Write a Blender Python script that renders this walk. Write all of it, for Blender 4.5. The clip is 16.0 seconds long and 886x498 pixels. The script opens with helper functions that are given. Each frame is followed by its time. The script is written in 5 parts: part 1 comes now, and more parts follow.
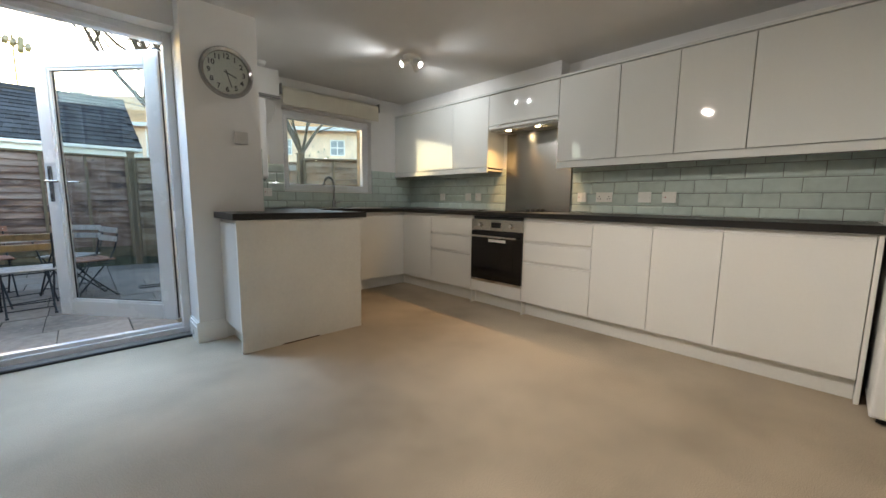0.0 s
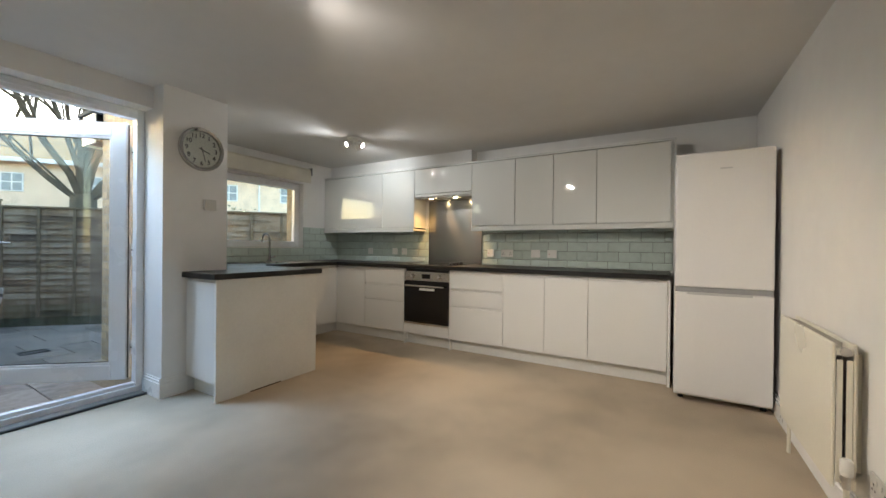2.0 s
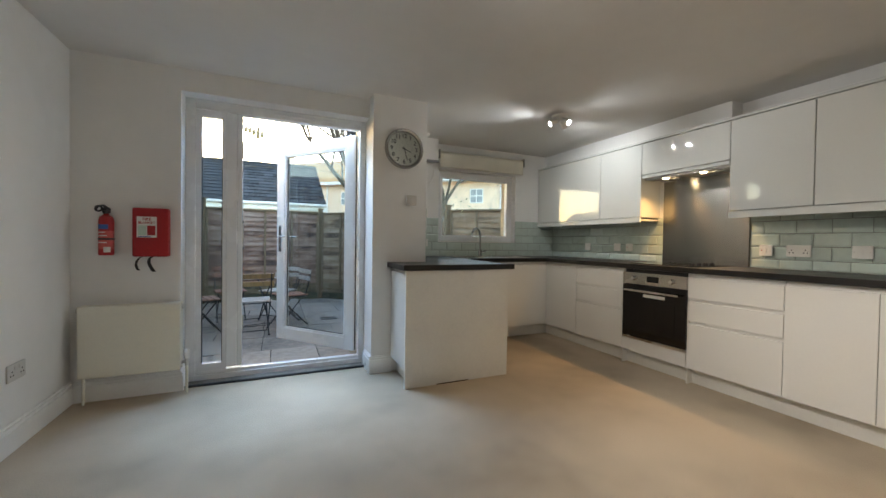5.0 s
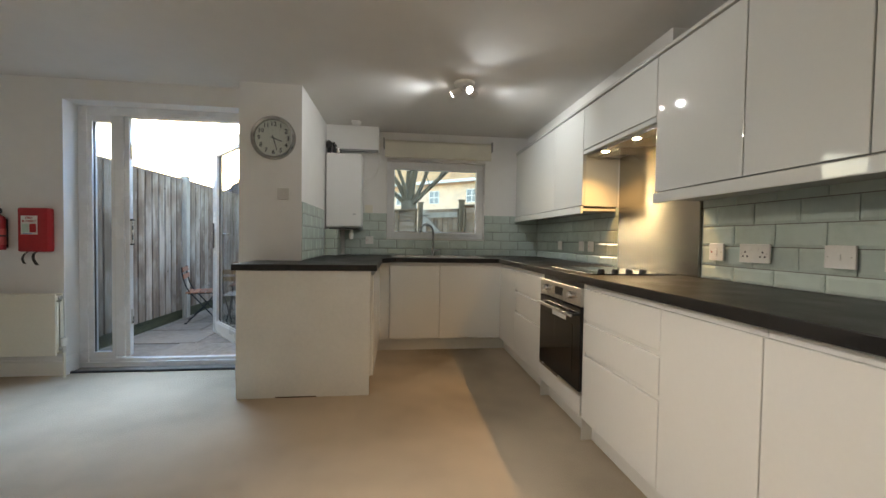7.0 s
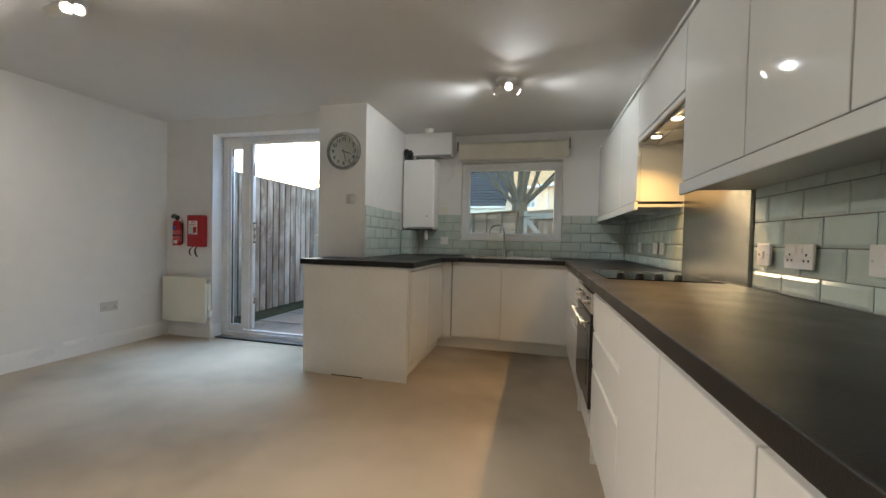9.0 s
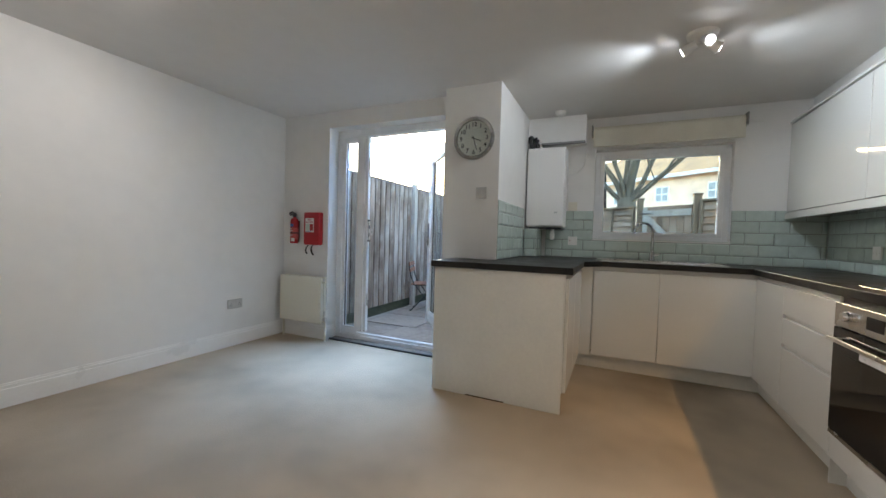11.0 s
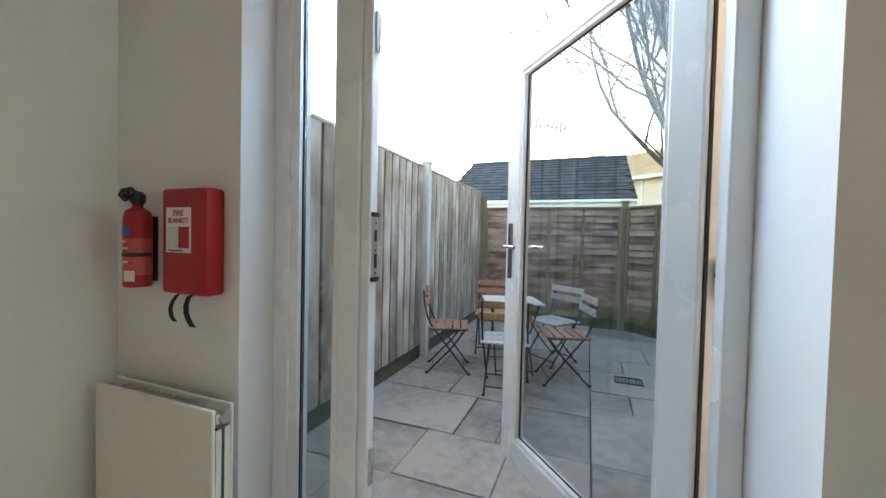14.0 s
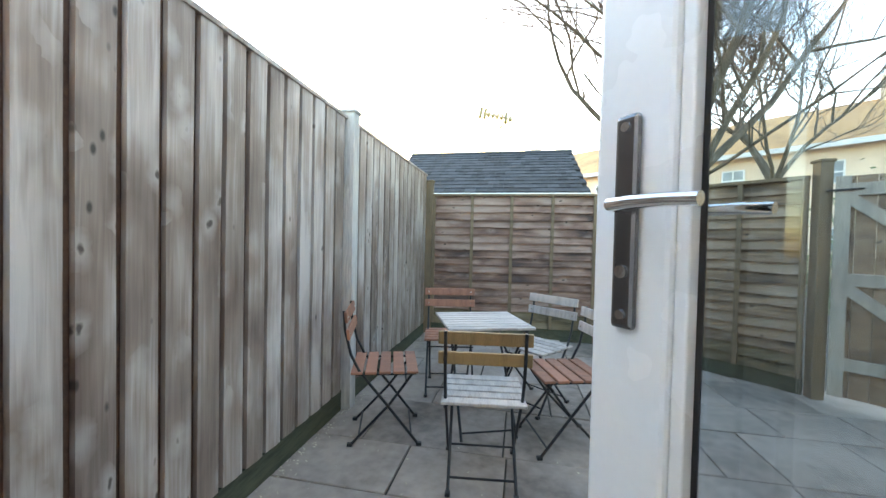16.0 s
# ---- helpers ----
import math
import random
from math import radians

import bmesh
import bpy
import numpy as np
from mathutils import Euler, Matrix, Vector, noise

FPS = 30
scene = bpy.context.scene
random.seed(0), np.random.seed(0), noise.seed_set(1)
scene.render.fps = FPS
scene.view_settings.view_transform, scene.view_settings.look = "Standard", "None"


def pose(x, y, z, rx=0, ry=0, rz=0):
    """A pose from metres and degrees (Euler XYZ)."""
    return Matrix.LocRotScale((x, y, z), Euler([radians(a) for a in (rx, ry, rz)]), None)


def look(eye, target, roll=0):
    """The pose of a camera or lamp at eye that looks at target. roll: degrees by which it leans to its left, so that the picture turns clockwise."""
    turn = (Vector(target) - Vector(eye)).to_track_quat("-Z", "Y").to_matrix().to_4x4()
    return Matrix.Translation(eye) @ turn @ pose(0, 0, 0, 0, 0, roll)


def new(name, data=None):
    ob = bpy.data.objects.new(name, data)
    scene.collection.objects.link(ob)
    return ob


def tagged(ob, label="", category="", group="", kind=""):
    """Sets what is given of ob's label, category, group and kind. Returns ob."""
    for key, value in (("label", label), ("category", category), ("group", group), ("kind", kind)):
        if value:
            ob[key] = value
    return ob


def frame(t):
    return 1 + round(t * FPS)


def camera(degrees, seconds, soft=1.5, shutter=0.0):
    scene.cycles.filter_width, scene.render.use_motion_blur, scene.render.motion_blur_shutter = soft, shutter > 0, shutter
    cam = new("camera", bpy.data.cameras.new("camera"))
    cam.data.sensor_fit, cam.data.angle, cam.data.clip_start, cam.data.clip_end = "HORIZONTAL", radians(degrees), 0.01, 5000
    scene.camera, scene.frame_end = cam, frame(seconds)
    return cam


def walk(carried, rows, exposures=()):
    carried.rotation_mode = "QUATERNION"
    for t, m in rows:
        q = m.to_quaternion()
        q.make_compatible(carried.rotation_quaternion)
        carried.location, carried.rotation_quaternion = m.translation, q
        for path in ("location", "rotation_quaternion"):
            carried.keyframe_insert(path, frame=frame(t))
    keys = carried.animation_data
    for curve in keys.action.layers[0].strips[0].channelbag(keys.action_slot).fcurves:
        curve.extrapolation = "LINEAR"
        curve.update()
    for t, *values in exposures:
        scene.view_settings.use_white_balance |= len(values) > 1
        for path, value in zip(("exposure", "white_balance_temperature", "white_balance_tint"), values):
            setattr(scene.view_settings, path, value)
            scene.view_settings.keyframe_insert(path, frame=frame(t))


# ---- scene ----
cam = camera(99.0, 16.0)
PATH = [
    (0, (0.347, 0.391, 1.005), (1.721, 1.822, 0.753), 0.7),
    (0.5, (0.102, 0.448, 1.049), (1.563, 1.806, 0.904), 0.7),
    (1, (-0.103, 0.444, 1.102), (1.406, 1.757, 1.072), 0.7),
    (1.5, (-0.323, 0.365, 1.12), (1.298, 1.537, 1.112), 0.6),
    (2, (-0.432, 0.264, 1.114), (1.291, 1.28, 1.106), 0.6),
    (2.5, (-0.525, 0.227, 1.095), (1.208, 1.226, 1.085), 0.8),
    (3, (-0.621, 0.25, 1.078), (1.067, 1.321, 1.07), 0.9),
    (3.5, (-0.64, 0.269, 1.071), (0.919, 1.522, 1.061), 0.9),
    (4, (-0.54, 0.325, 1.078), (0.791, 1.817, 1.058), 1.0),
    (4.2, (-0.434, 0.339, 1.067), (0.785, 1.925, 1.05), 0.9),
    (6.3, (1.485, 0.354, 1.107), (1.834, 2.323, 1.047), 0.9),
    (6.5, (1.689, 0.354, 1.103), (1.99, 2.331, 1.049), 0.9),
    (7, (2.115, 0.316, 1.098), (2.352, 2.301, 1.046), 0.9),
    (7.5, (2.451, 0.289, 1.094), (2.586, 2.284, 1.044), 1.1),
    (8, (2.7, 0.285, 1.091), (2.614, 2.282, 1.046), 1.3),
    (8.2, (2.791, 0.289, 1.093), (2.597, 2.279, 1.048), 1.2),
    (9.35, (2.86, 0.315, 1.082), (2.29, 2.232, 1.032), 1.4),
    (10.5, (2.571, 0.381, 1.074), (1.775, 2.215, 1.022), 1.7),
    (11, (2.2, 0.571, 1.08), (1.37, 2.39, 1.014), 1.7),
    (11.5, (1.867, 0.868, 1.097), (0.985, 2.662, 1.051), 1.7),
    (12, (1.517, 1.153, 1.144), (0.636, 2.948, 1.086), 1.6),
    (12.5, (1.205, 1.525, 1.157), (0.334, 3.324, 1.086), 1.5),
    (13, (0.942, 1.911, 1.15), (0.064, 3.707, 1.085), 1.6),
    (13.5, (0.728, 2.3, 1.151), (-0.089, 4.125, 1.09), 1.4),
    (14, (0.562, 2.69, 1.146), (-0.153, 4.557, 1.093), 1.3),
    (14.5, (0.414, 3.048, 1.152), (-0.179, 4.957, 1.106), 1.3),
    (15, (0.307, 3.39, 1.126), (-0.183, 5.328, 1.083), 1.3),
    (15.5, (0.192, 3.708, 1.096), (-0.238, 5.661, 1.05), 1.4),
    (16, (0.084, 4.0, 1.068), (-0.313, 5.96, 1.025), 1.3),
]
EXPOSURES = [(0, 1.95, 6400, 12), (4.2, 1.95, 6400, 12), (7, 1.96, 6600, 12), (8.2, 1.97, 6600, 12), (10.5, 2.06, 5900, 12), (11.5, 2.13, 6100, 13), (12.5, 2.09, 6400, 14), (13, 2.11, 6450, 13), (13.5, 2.11, 6600, 12), (14.5, 2.2, 6850, 11), (15, 2.18, 6750, 11), (16, 2.19, 6800, 11)]
walk(cam, [(t, look(eye, target, roll)) for t, eye, target, roll in PATH], EXPOSURES)

# ---- world, sun, lamps ----
XL, XR, YB, YD, YW, CEIL, GROUND = -1.04, 3.745, -0.40, 3.555, 4.60, 2.28, -0.18
world = bpy.data.worlds.new("sky")
scene.world = world
world.use_nodes = True
wn = world.node_tree.nodes
sky = wn.new("ShaderNodeTexSky")
sky.sky_type, sky.sun_disc = "NISHITA", False
sky.sun_elevation, sky.sun_rotation = radians(6), radians(-16)
sky.air_density, sky.dust_density, sky.ozone_density = 1.0, 1.4, 1.3
world.node_tree.links.new(sky.outputs[0], wn["Background"].inputs[0])
wn["Background"].inputs[1].default_value = 0.51
sun = new("sun", bpy.data.lights.new("sun", "SUN"))
sun.data.energy, sun.data.angle, sun.data.color = 2.0, radians(0.5), (1.0, 0.82, 0.6)
sun.matrix_world = look((0, 0, 0), (0.2756 * 0.9945, -0.9613 * 0.9945, -0.1045))


def spot(name, at, toward, watts, color, angle=150, blend=0.6, radius=0.02):
    ob = new(name, bpy.data.lights.new(name, "SPOT"))
    ob.data.energy, ob.data.color, ob.data.spot_size, ob.data.spot_blend, ob.data.shadow_soft_size = watts, color, radians(angle), blend, radius
    ob.matrix_world = look(at, toward)
    return ob


# added fill lamp at the head of the patio door, standing in for sky light
day = new("door_fill_lamp", bpy.data.lights.new("door_fill_lamp", "AREA"))
day.data.shape, day.data.size, day.data.size_y, day.data.energy, day.data.color, day.data.spread = "RECTANGLE", 1.2, 0.2, 5.6, (0.42, 0.66, 1.0), radians(66)
day.matrix_world = look((0.22, 3.80, 2.10), (0.22, 2.70, 0.0))


# ---- materials ----
def material(name, color, rough=0.5, metal=0.0, vary=0.06, scale=3.0, fine=60.0, bump=0.0, bump_scale=80.0, stretch=(1, 1, 1), spec=0.5, per_piece=0.0, dark=None, coat=0.0, rough_vary=0.08, knots=0.0, spread=1.0, aniso=0.0):
    """A node material: base colour varied at two scales and by piece, uneven gloss, and fine relief."""
    m = bpy.data.materials.new(name)
    m.use_nodes = True
    nt = m.node_tree
    n, link = nt.nodes, nt.links.new
    b = n["Principled BSDF"]
    b.inputs["Roughness"].default_value, b.inputs["Metallic"].default_value = rough, metal
    b.inputs["Specular IOR Level"].default_value = spec
    b.inputs["Coat Weight"].default_value, b.inputs["Coat Roughness"].default_value = coat, 0.04
    b.inputs["Anisotropic"].default_value, b.inputs["Anisotropic Rotation"].default_value = aniso, 0.25
    tc, mp = n.new("ShaderNodeTexCoord"), n.new("ShaderNodeMapping")
    mp.inputs["Scale"].default_value = stretch
    link(tc.outputs["Object"], mp.inputs["Vector"])
    if per_piece:
        who, far = n.new("ShaderNodeObjectInfo"), n.new("ShaderNodeVectorMath")
        far.operation = "SCALE"
        far.inputs[0].default_value = (37.0, 53.0, 71.0)
        link(who.outputs["Random"], far.inputs["Scale"])
        link(far.outputs[0], mp.inputs["Location"])
    big, small = n.new("ShaderNodeTexNoise"), n.new("ShaderNodeTexNoise")
    big.inputs["Scale"].default_value, small.inputs["Scale"].default_value = scale, fine
    big.inputs["Detail"].default_value, small.inputs["Detail"].default_value = 4, 3
    for t in (big, small):
        link(mp.outputs[0], t.inputs["Vector"])
    mix = n.new("ShaderNodeMath")
    mix.operation = "MULTIPLY_ADD"
    link(small.outputs[0], mix.inputs[0])
    mix.inputs[1].default_value = 0.60
    link(big.outputs[0], mix.inputs[2])
    fac = mix.outputs[0]
    if per_piece:
        info, add = n.new("ShaderNodeObjectInfo"), n.new("ShaderNodeMath")
        add.operation = "MULTIPLY_ADD"
        link(info.outputs["Random"], add.inputs[0])
        add.inputs[1].default_value = per_piece
        link(fac, add.inputs[2])
        sub = n.new("ShaderNodeMath")
        sub.operation = "SUBTRACT"
        link(add.outputs[0], sub.inputs[0])
        sub.inputs[1].default_value = per_piece / 2
        fac = sub.outputs[0]
    ramp = n.new("ShaderNodeValToRGB")
    lo = dark if dark else [c * (1 - vary * 2.2) for c in color]
    hi = [min(1, c * (1 + vary * 1.6)) for c in color]
    ramp.color_ramp.elements[0].position, ramp.color_ramp.elements[1].position = 0.74 - 0.31 * spread, 0.74 + 0.28 * spread
    ramp.color_ramp.elements[0].color, ramp.color_ramp.elements[1].color = (*lo, 1), (*hi, 1)
    mid = ramp.color_ramp.elements.new(0.74)
    mid.color = (*color, 1)
    link(fac, ramp.inputs[0])
    tone = ramp.outputs[0]
    if knots:
        vo, kr, km = n.new("ShaderNodeTexVoronoi"), n.new("ShaderNodeMapRange"), n.new("ShaderNodeMixRGB")
        km2 = n.new("ShaderNodeMapping")
        km2.inputs["Scale"].default_value = (0.15, 9.0, 5.0)
        link(tc.outputs["Object"], km2.inputs["Vector"])
        if per_piece:
            link(far.outputs[0], km2.inputs["Location"])
        vo.inputs["Scale"].default_value = 1.0
        link(km2.outputs[0], vo.inputs["Vector"])
        kr.inputs["From Min"].default_value, kr.inputs["From Max"].default_value = 0.06, 0.16
        kr.inputs["To Min"].default_value, kr.inputs["To Max"].default_value = knots, 0.0
        link(vo.outputs["Distance"], kr.inputs[0])
        link(kr.outputs[0], km.inputs[0])
        link(tone, km.inputs[1])
        km.inputs[2].default_value = (0.05, 0.04, 0.03, 1)
        tone = km.outputs[0]
    link(tone, b.inputs["Base Color"])
    rr = n.new("ShaderNodeMapRange")
    rr.inputs["From Min"].default_value, rr.inputs["From Max"].default_value = 0.3, 0.75
    rr.inputs["To Min"].default_value, rr.inputs["To Max"].default_value = max(0.01, rough - rough_vary * 0.5), min(1, rough + rough_vary)
    link(big.outputs[0], rr.inputs[0])
    link(rr.outputs[0], b.inputs["Roughness"])
    if bump:
        bt, bp = n.new("ShaderNodeTexNoise"), n.new("ShaderNodeBump")
        bt.inputs["Scale"].default_value, bt.inputs["Detail"].default_value = bump_scale, 5
        link(mp.outputs[0], bt.inputs["Vector"])
        link(bt.outputs[0], bp.inputs["Height"])
        bp.inputs["Strength"].default_value, bp.inputs["Distance"].default_value = bump, 0.01
        link(bp.outputs[0], b.inputs["Normal"])
    return m


def weathered(name, dark, mid, pale, along="Z", rough=0.7, knots=0.9):
    """Old outdoor timber: long grain, broad stains from brown to silver grey, and small dark knots, different on every board."""
    m = bpy.data.materials.new(name)
    m.use_nodes = True
    n, link = m.node_tree.nodes, m.node_tree.links.new
    b = n["Principled BSDF"]
    tc, who, far, add = n.new("ShaderNodeTexCoord"), n.new("ShaderNodeObjectInfo"), n.new("ShaderNodeVectorMath"), n.new("ShaderNodeVectorMath")
    far.operation, add.operation = "SCALE", "ADD"
    far.inputs[0].default_value = (37.0, 53.0, 71.0)
    link(who.outputs["Random"], far.inputs["Scale"])
    link(tc.outputs["Object"], add.inputs[0])
    link(far.outputs[0], add.inputs[1])

    def field(scale, size, detail, distort=0.0):
        mp, t = n.new("ShaderNodeMapping"), n.new("ShaderNodeTexNoise")
        mp.inputs["Scale"].default_value = scale
        link(add.outputs[0], mp.inputs["Vector"])
        link(mp.outputs[0], t.inputs["Vector"])
        t.inputs["Scale"].default_value, t.inputs["Detail"].default_value, t.inputs["Distortion"].default_value = size, detail, distort
        return t.outputs[0], mp

    up = along == "Z"
    grain, gm = field((1, 9, 0.35) if up else (0.35, 1, 9), 7.0, 6, 0.6)
    stain, sm = field((1, 2.2, 0.9) if up else (0.9, 1, 2.2), 1.7, 3, 0.4)
    mix = n.new("ShaderNodeMath")
    mix.operation = "MULTIPLY_ADD"
    link(grain, mix.inputs[0])
    mix.inputs[1].default_value = 0.34
    link(stain, mix.inputs[2])
    shade = n.new("ShaderNodeMath")
    shade.operation = "MULTIPLY_ADD"
    link(who.outputs["Random"], shade.inputs[0])
    shade.inputs[1].default_value = 0.12
    link(mix.outputs[0], shade.inputs[2])
    ramp = n.new("ShaderNodeValToRGB")
    e = ramp.color_ramp.elements
    e[0].position, e[0].color, e[1].position, e[1].color = 0.46 if up else 0.52, (*dark, 1), 0.92, (*pale, 1)
    e.new(0.70).color = (*mid, 1)
    link(shade.outputs[0], ramp.inputs[0])
    vo, kr, km, kp = n.new("ShaderNodeTexVoronoi"), n.new("ShaderNodeMapRange"), n.new("ShaderNodeMixRGB"), n.new("ShaderNodeMapping")
    kp.inputs["Scale"].default_value = (0.1, 13.0, 6.0) if up else (6.0, 0.1, 13.0)
    link(add.outputs[0], kp.inputs["Vector"])
    link(kp.outputs[0], vo.inputs["Vector"])
    vo.inputs["Scale"].default_value = 1.0
    for key, value in (("From Min", 0.06), ("From Max", 0.14), ("To Min", knots), ("To Max", 0.0)):
        kr.inputs[key].default_value = value
    link(vo.outputs["Distance"], kr.inputs[0])
    sep, few, keep = n.new("ShaderNodeSeparateColor"), n.new("ShaderNodeMath"), n.new("ShaderNodeMath")
    few.operation, keep.operation = "GREATER_THAN", "MULTIPLY"
    few.inputs[1].default_value = 0.62
    link(vo.outputs["Color"], sep.inputs[0])
    link(sep.outputs[0], few.inputs[0])
    link(few.outputs[0], keep.inputs[0])
    link(kr.outputs[0], keep.inputs[1])
    link(keep.outputs[0], km.inputs[0])
    # large oval knots with a silvery halo, a few to each board
    vb, kb, hb, kq = n.new("ShaderNodeTexVoronoi"), n.new("ShaderNodeMapRange"), n.new("ShaderNodeMapRange"), n.new("ShaderNodeMapping")
    kq.inputs["Scale"].default_value = (0.1, 12.0, 6.5) if up else (6.5, 0.1, 12.0)
    bend = n.new("ShaderNodeMixRGB")
    bend.blend_type, bend.inputs[0].default_value = "ADD", 0.05
    link(add.outputs[0], bend.inputs[1])
    wob, wm = field((6, 6, 6), 3.0, 2)
    link(wob, bend.inputs[2])
    link(bend.outputs[0], kq.inputs["Vector"])
    link(kq.outputs[0], vb.inputs["Vector"])
    vb.inputs["Scale"].default_value = 1.0
    for node, lo, hi, top in ((kb, 0.07, 0.15, knots), (hb, 0.12, 0.55, 0.55)):
        for key, value in (("From Min", lo), ("From Max", hi), ("To Min", top), ("To Max", 0.0)):
            node.inputs[key].default_value = value
        link(vb.outputs["Distance"], node.inputs[0])
    sep2, few2, keep2, keep3 = n.new("ShaderNodeSeparateColor"), n.new("ShaderNodeMath"), n.new("ShaderNodeMath"), n.new("ShaderNodeMath")
    few2.operation, keep2.operation, keep3.operation = "GREATER_THAN", "MULTIPLY", "MULTIPLY"
    few2.inputs[1].default_value = 0.66
    link(vb.outputs["Color"], sep2.inputs[0])
    link(sep2.outputs[0], few2.inputs[0])
    for k, src in ((keep2, kb), (keep3, hb)):
        link(few2.outputs[0], k.inputs[0])
        link(src.outputs[0], k.inputs[1])
    halo, core = n.new("ShaderNodeMixRGB"), n.new("ShaderNodeMixRGB")
    link(keep3.outputs[0], halo.inputs[0])
    link(ramp.outputs[0], halo.inputs[1])
    halo.inputs[2].default_value = (*pale, 1)
    link(keep2.outputs[0], core.inputs[0])
    link(halo.outputs[0], core.inputs[1])
    core.inputs[2].default_value = (dark[0] * 0.45, dark[1] * 0.45, dark[2] * 0.45, 1)
    link(core.outputs[0], km.inputs[1])
    km.inputs[2].default_value = (0.022, 0.016, 0.012, 1)
    link(km.outputs[0], b.inputs["Base Color"])
    rr, bp = n.new("ShaderNodeMapRange"), n.new("ShaderNodeBump")
    rr.inputs["To Min"].default_value, rr.inputs["To Max"].default_value = rough - 0.22, rough + 0.2
    link(stain, rr.inputs[0])
    link(rr.outputs[0], b.inputs["Roughness"])
    link(grain, bp.inputs["Height"])
    bp.inputs["Strength"].default_value, bp.inputs["Distance"].default_value = 0.45, 0.008
    link(bp.outputs[0], b.inputs["Normal"])
    return m


def glow(name, color, strength):
    m = bpy.data.materials.new(name)
    m.use_nodes = True
    b = m.node_tree.nodes["Principled BSDF"]
    b.inputs["Base Color"].default_value = (0.8, 0.8, 0.8, 1)
    b.inputs["Emission Color"].default_value, b.inputs["Emission Strength"].default_value = (*color, 1), strength
    return m


def clear(name, color=(1, 1, 1), rough=0.0):
    m = bpy.data.materials.new(name)
    m.use_nodes = True
    b = m.node_tree.nodes["Principled BSDF"]
    b.inputs["Base Color"].default_value, b.inputs["Roughness"].default_value = (*color, 1), rough
    b.inputs["Transmission Weight"].default_value, b.inputs["IOR"].default_value = 1.0, 1.45
    return m


WALL = material("wall_paint", (0.79, 0.78, 0.755), 0.75, vary=0.02, scale=1.2, fine=9, bump=0.05, bump_scale=140)
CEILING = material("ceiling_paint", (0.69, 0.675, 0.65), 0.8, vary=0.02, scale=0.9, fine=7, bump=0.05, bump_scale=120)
TRIM = material("white_gloss_trim", (0.86, 0.85, 0.82), 0.3, vary=0.02, scale=4)
CARPET = material("beige_carpet", (0.49, 0.408, 0.305), 0.95, vary=0.17, scale=0.9, spread=0.6, fine=260, bump=0.6, bump_scale=420, spec=0.1)
UPVC = material("white_upvc", (0.82, 0.83, 0.84), 0.25, vary=0.015, scale=3)
GLOSS = material("white_gloss_door", (0.68, 0.685, 0.655), 0.035, vary=0.01, scale=1.5, rough_vary=0.015)
SATIN = material("white_cabinet", (0.80, 0.79, 0.75), 0.24, vary=0.01, scale=2, rough_vary=0.015)
PANEL = material("white_end_panel", (0.77, 0.76, 0.71), 0.4, vary=0.03, scale=3)
WORKTOP = material("dark_worktop", (0.012, 0.0105, 0.0095), 0.38, spec=0.35, vary=0.3, scale=6, fine=300, bump=0.08, bump_scale=300)
STEEL = material("brushed_steel", (0.60, 0.58, 0.54), 0.27, 1.0, vary=0.02, scale=2, fine=30, stretch=(1, 1, 1), bump=0.012, bump_scale=160)
PLATE = material("dark_chrome", (0.20, 0.20, 0.21), 0.18, 1.0, vary=0.05)
SHEET = material("steel_sheet", (0.36, 0.34, 0.305), 0.24, 1.0, vary=0.02, scale=1.5, fine=20, rough_vary=0.03, aniso=0.8)
along = SHEET.node_tree.nodes.new("ShaderNodeCombineXYZ")
along.inputs[2].default_value = 1.0
SHEET.node_tree.links.new(along.outputs[0], SHEET.node_tree.nodes["Principled BSDF"].inputs["Tangent"])
SHEET.node_tree.nodes["Principled BSDF"].inputs["Anisotropic Rotation"].default_value = 0.0
CHROME = material("chrome", (0.80, 0.80, 0.80), 0.08, 1.0, vary=0.02)
BLACK_GLASS = material("black_glass", (0.006, 0.006, 0.007), 0.04, vary=0.1)
BLACK = material("black_plastic", (0.015, 0.015, 0.016), 0.35, vary=0.1)
RUBBER = material("dark_gasket", (0.02, 0.02, 0.02), 0.6, vary=0.1)
TILE = material("sage_tile", (0.50, 0.58, 0.53), 0.1, vary=0.05, scale=5, fine=20, per_piece=0.25, rough_vary=0.03, bump=0.02, bump_scale=14)
GROUT = material("dark_grout", (0.20, 0.20, 0.18), 0.85, vary=0.15)
WHITE_PLASTIC = material("white_plastic", (0.80, 0.79, 0.75), 0.3, vary=0.02)
CREAM = material("cream_enamel", (0.76, 0.73, 0.62), 0.3, vary=0.02, scale=2)
FRIDGE = material("fridge_enamel", (0.80, 0.79, 0.77), 0.3, vary=0.01, scale=2, rough_vary=0.02)
RED = material("red_plastic", (0.36, 0.007, 0.012), 0.45, vary=0.08)
GLASS = clear("window_glass", (0.93, 0.97, 0.96))
DOOR_GLASS = clear("coated_door_glass", (0.69, 0.745, 0.77))
BRICK = material("buff_brick", (0.54, 0.41, 0.255), 0.85, vary=0.2, scale=7, fine=70, bump=0.35, bump_scale=90, per_piece=0.5)
MORTAR = material("mortar", (0.47, 0.41, 0.31), 0.9, vary=0.12, bump=0.3, bump_scale=120)
FENCE_GREY = weathered("weathered_board", (0.125, 0.084, 0.066), (0.285, 0.224, 0.187), (0.54, 0.485, 0.445), "Z", 0.42)
FENCE_BROWN = weathered("brown_lap_board", (0.05, 0.026, 0.018), (0.19, 0.108, 0.074), (0.34, 0.235, 0.18), "X", 0.8)
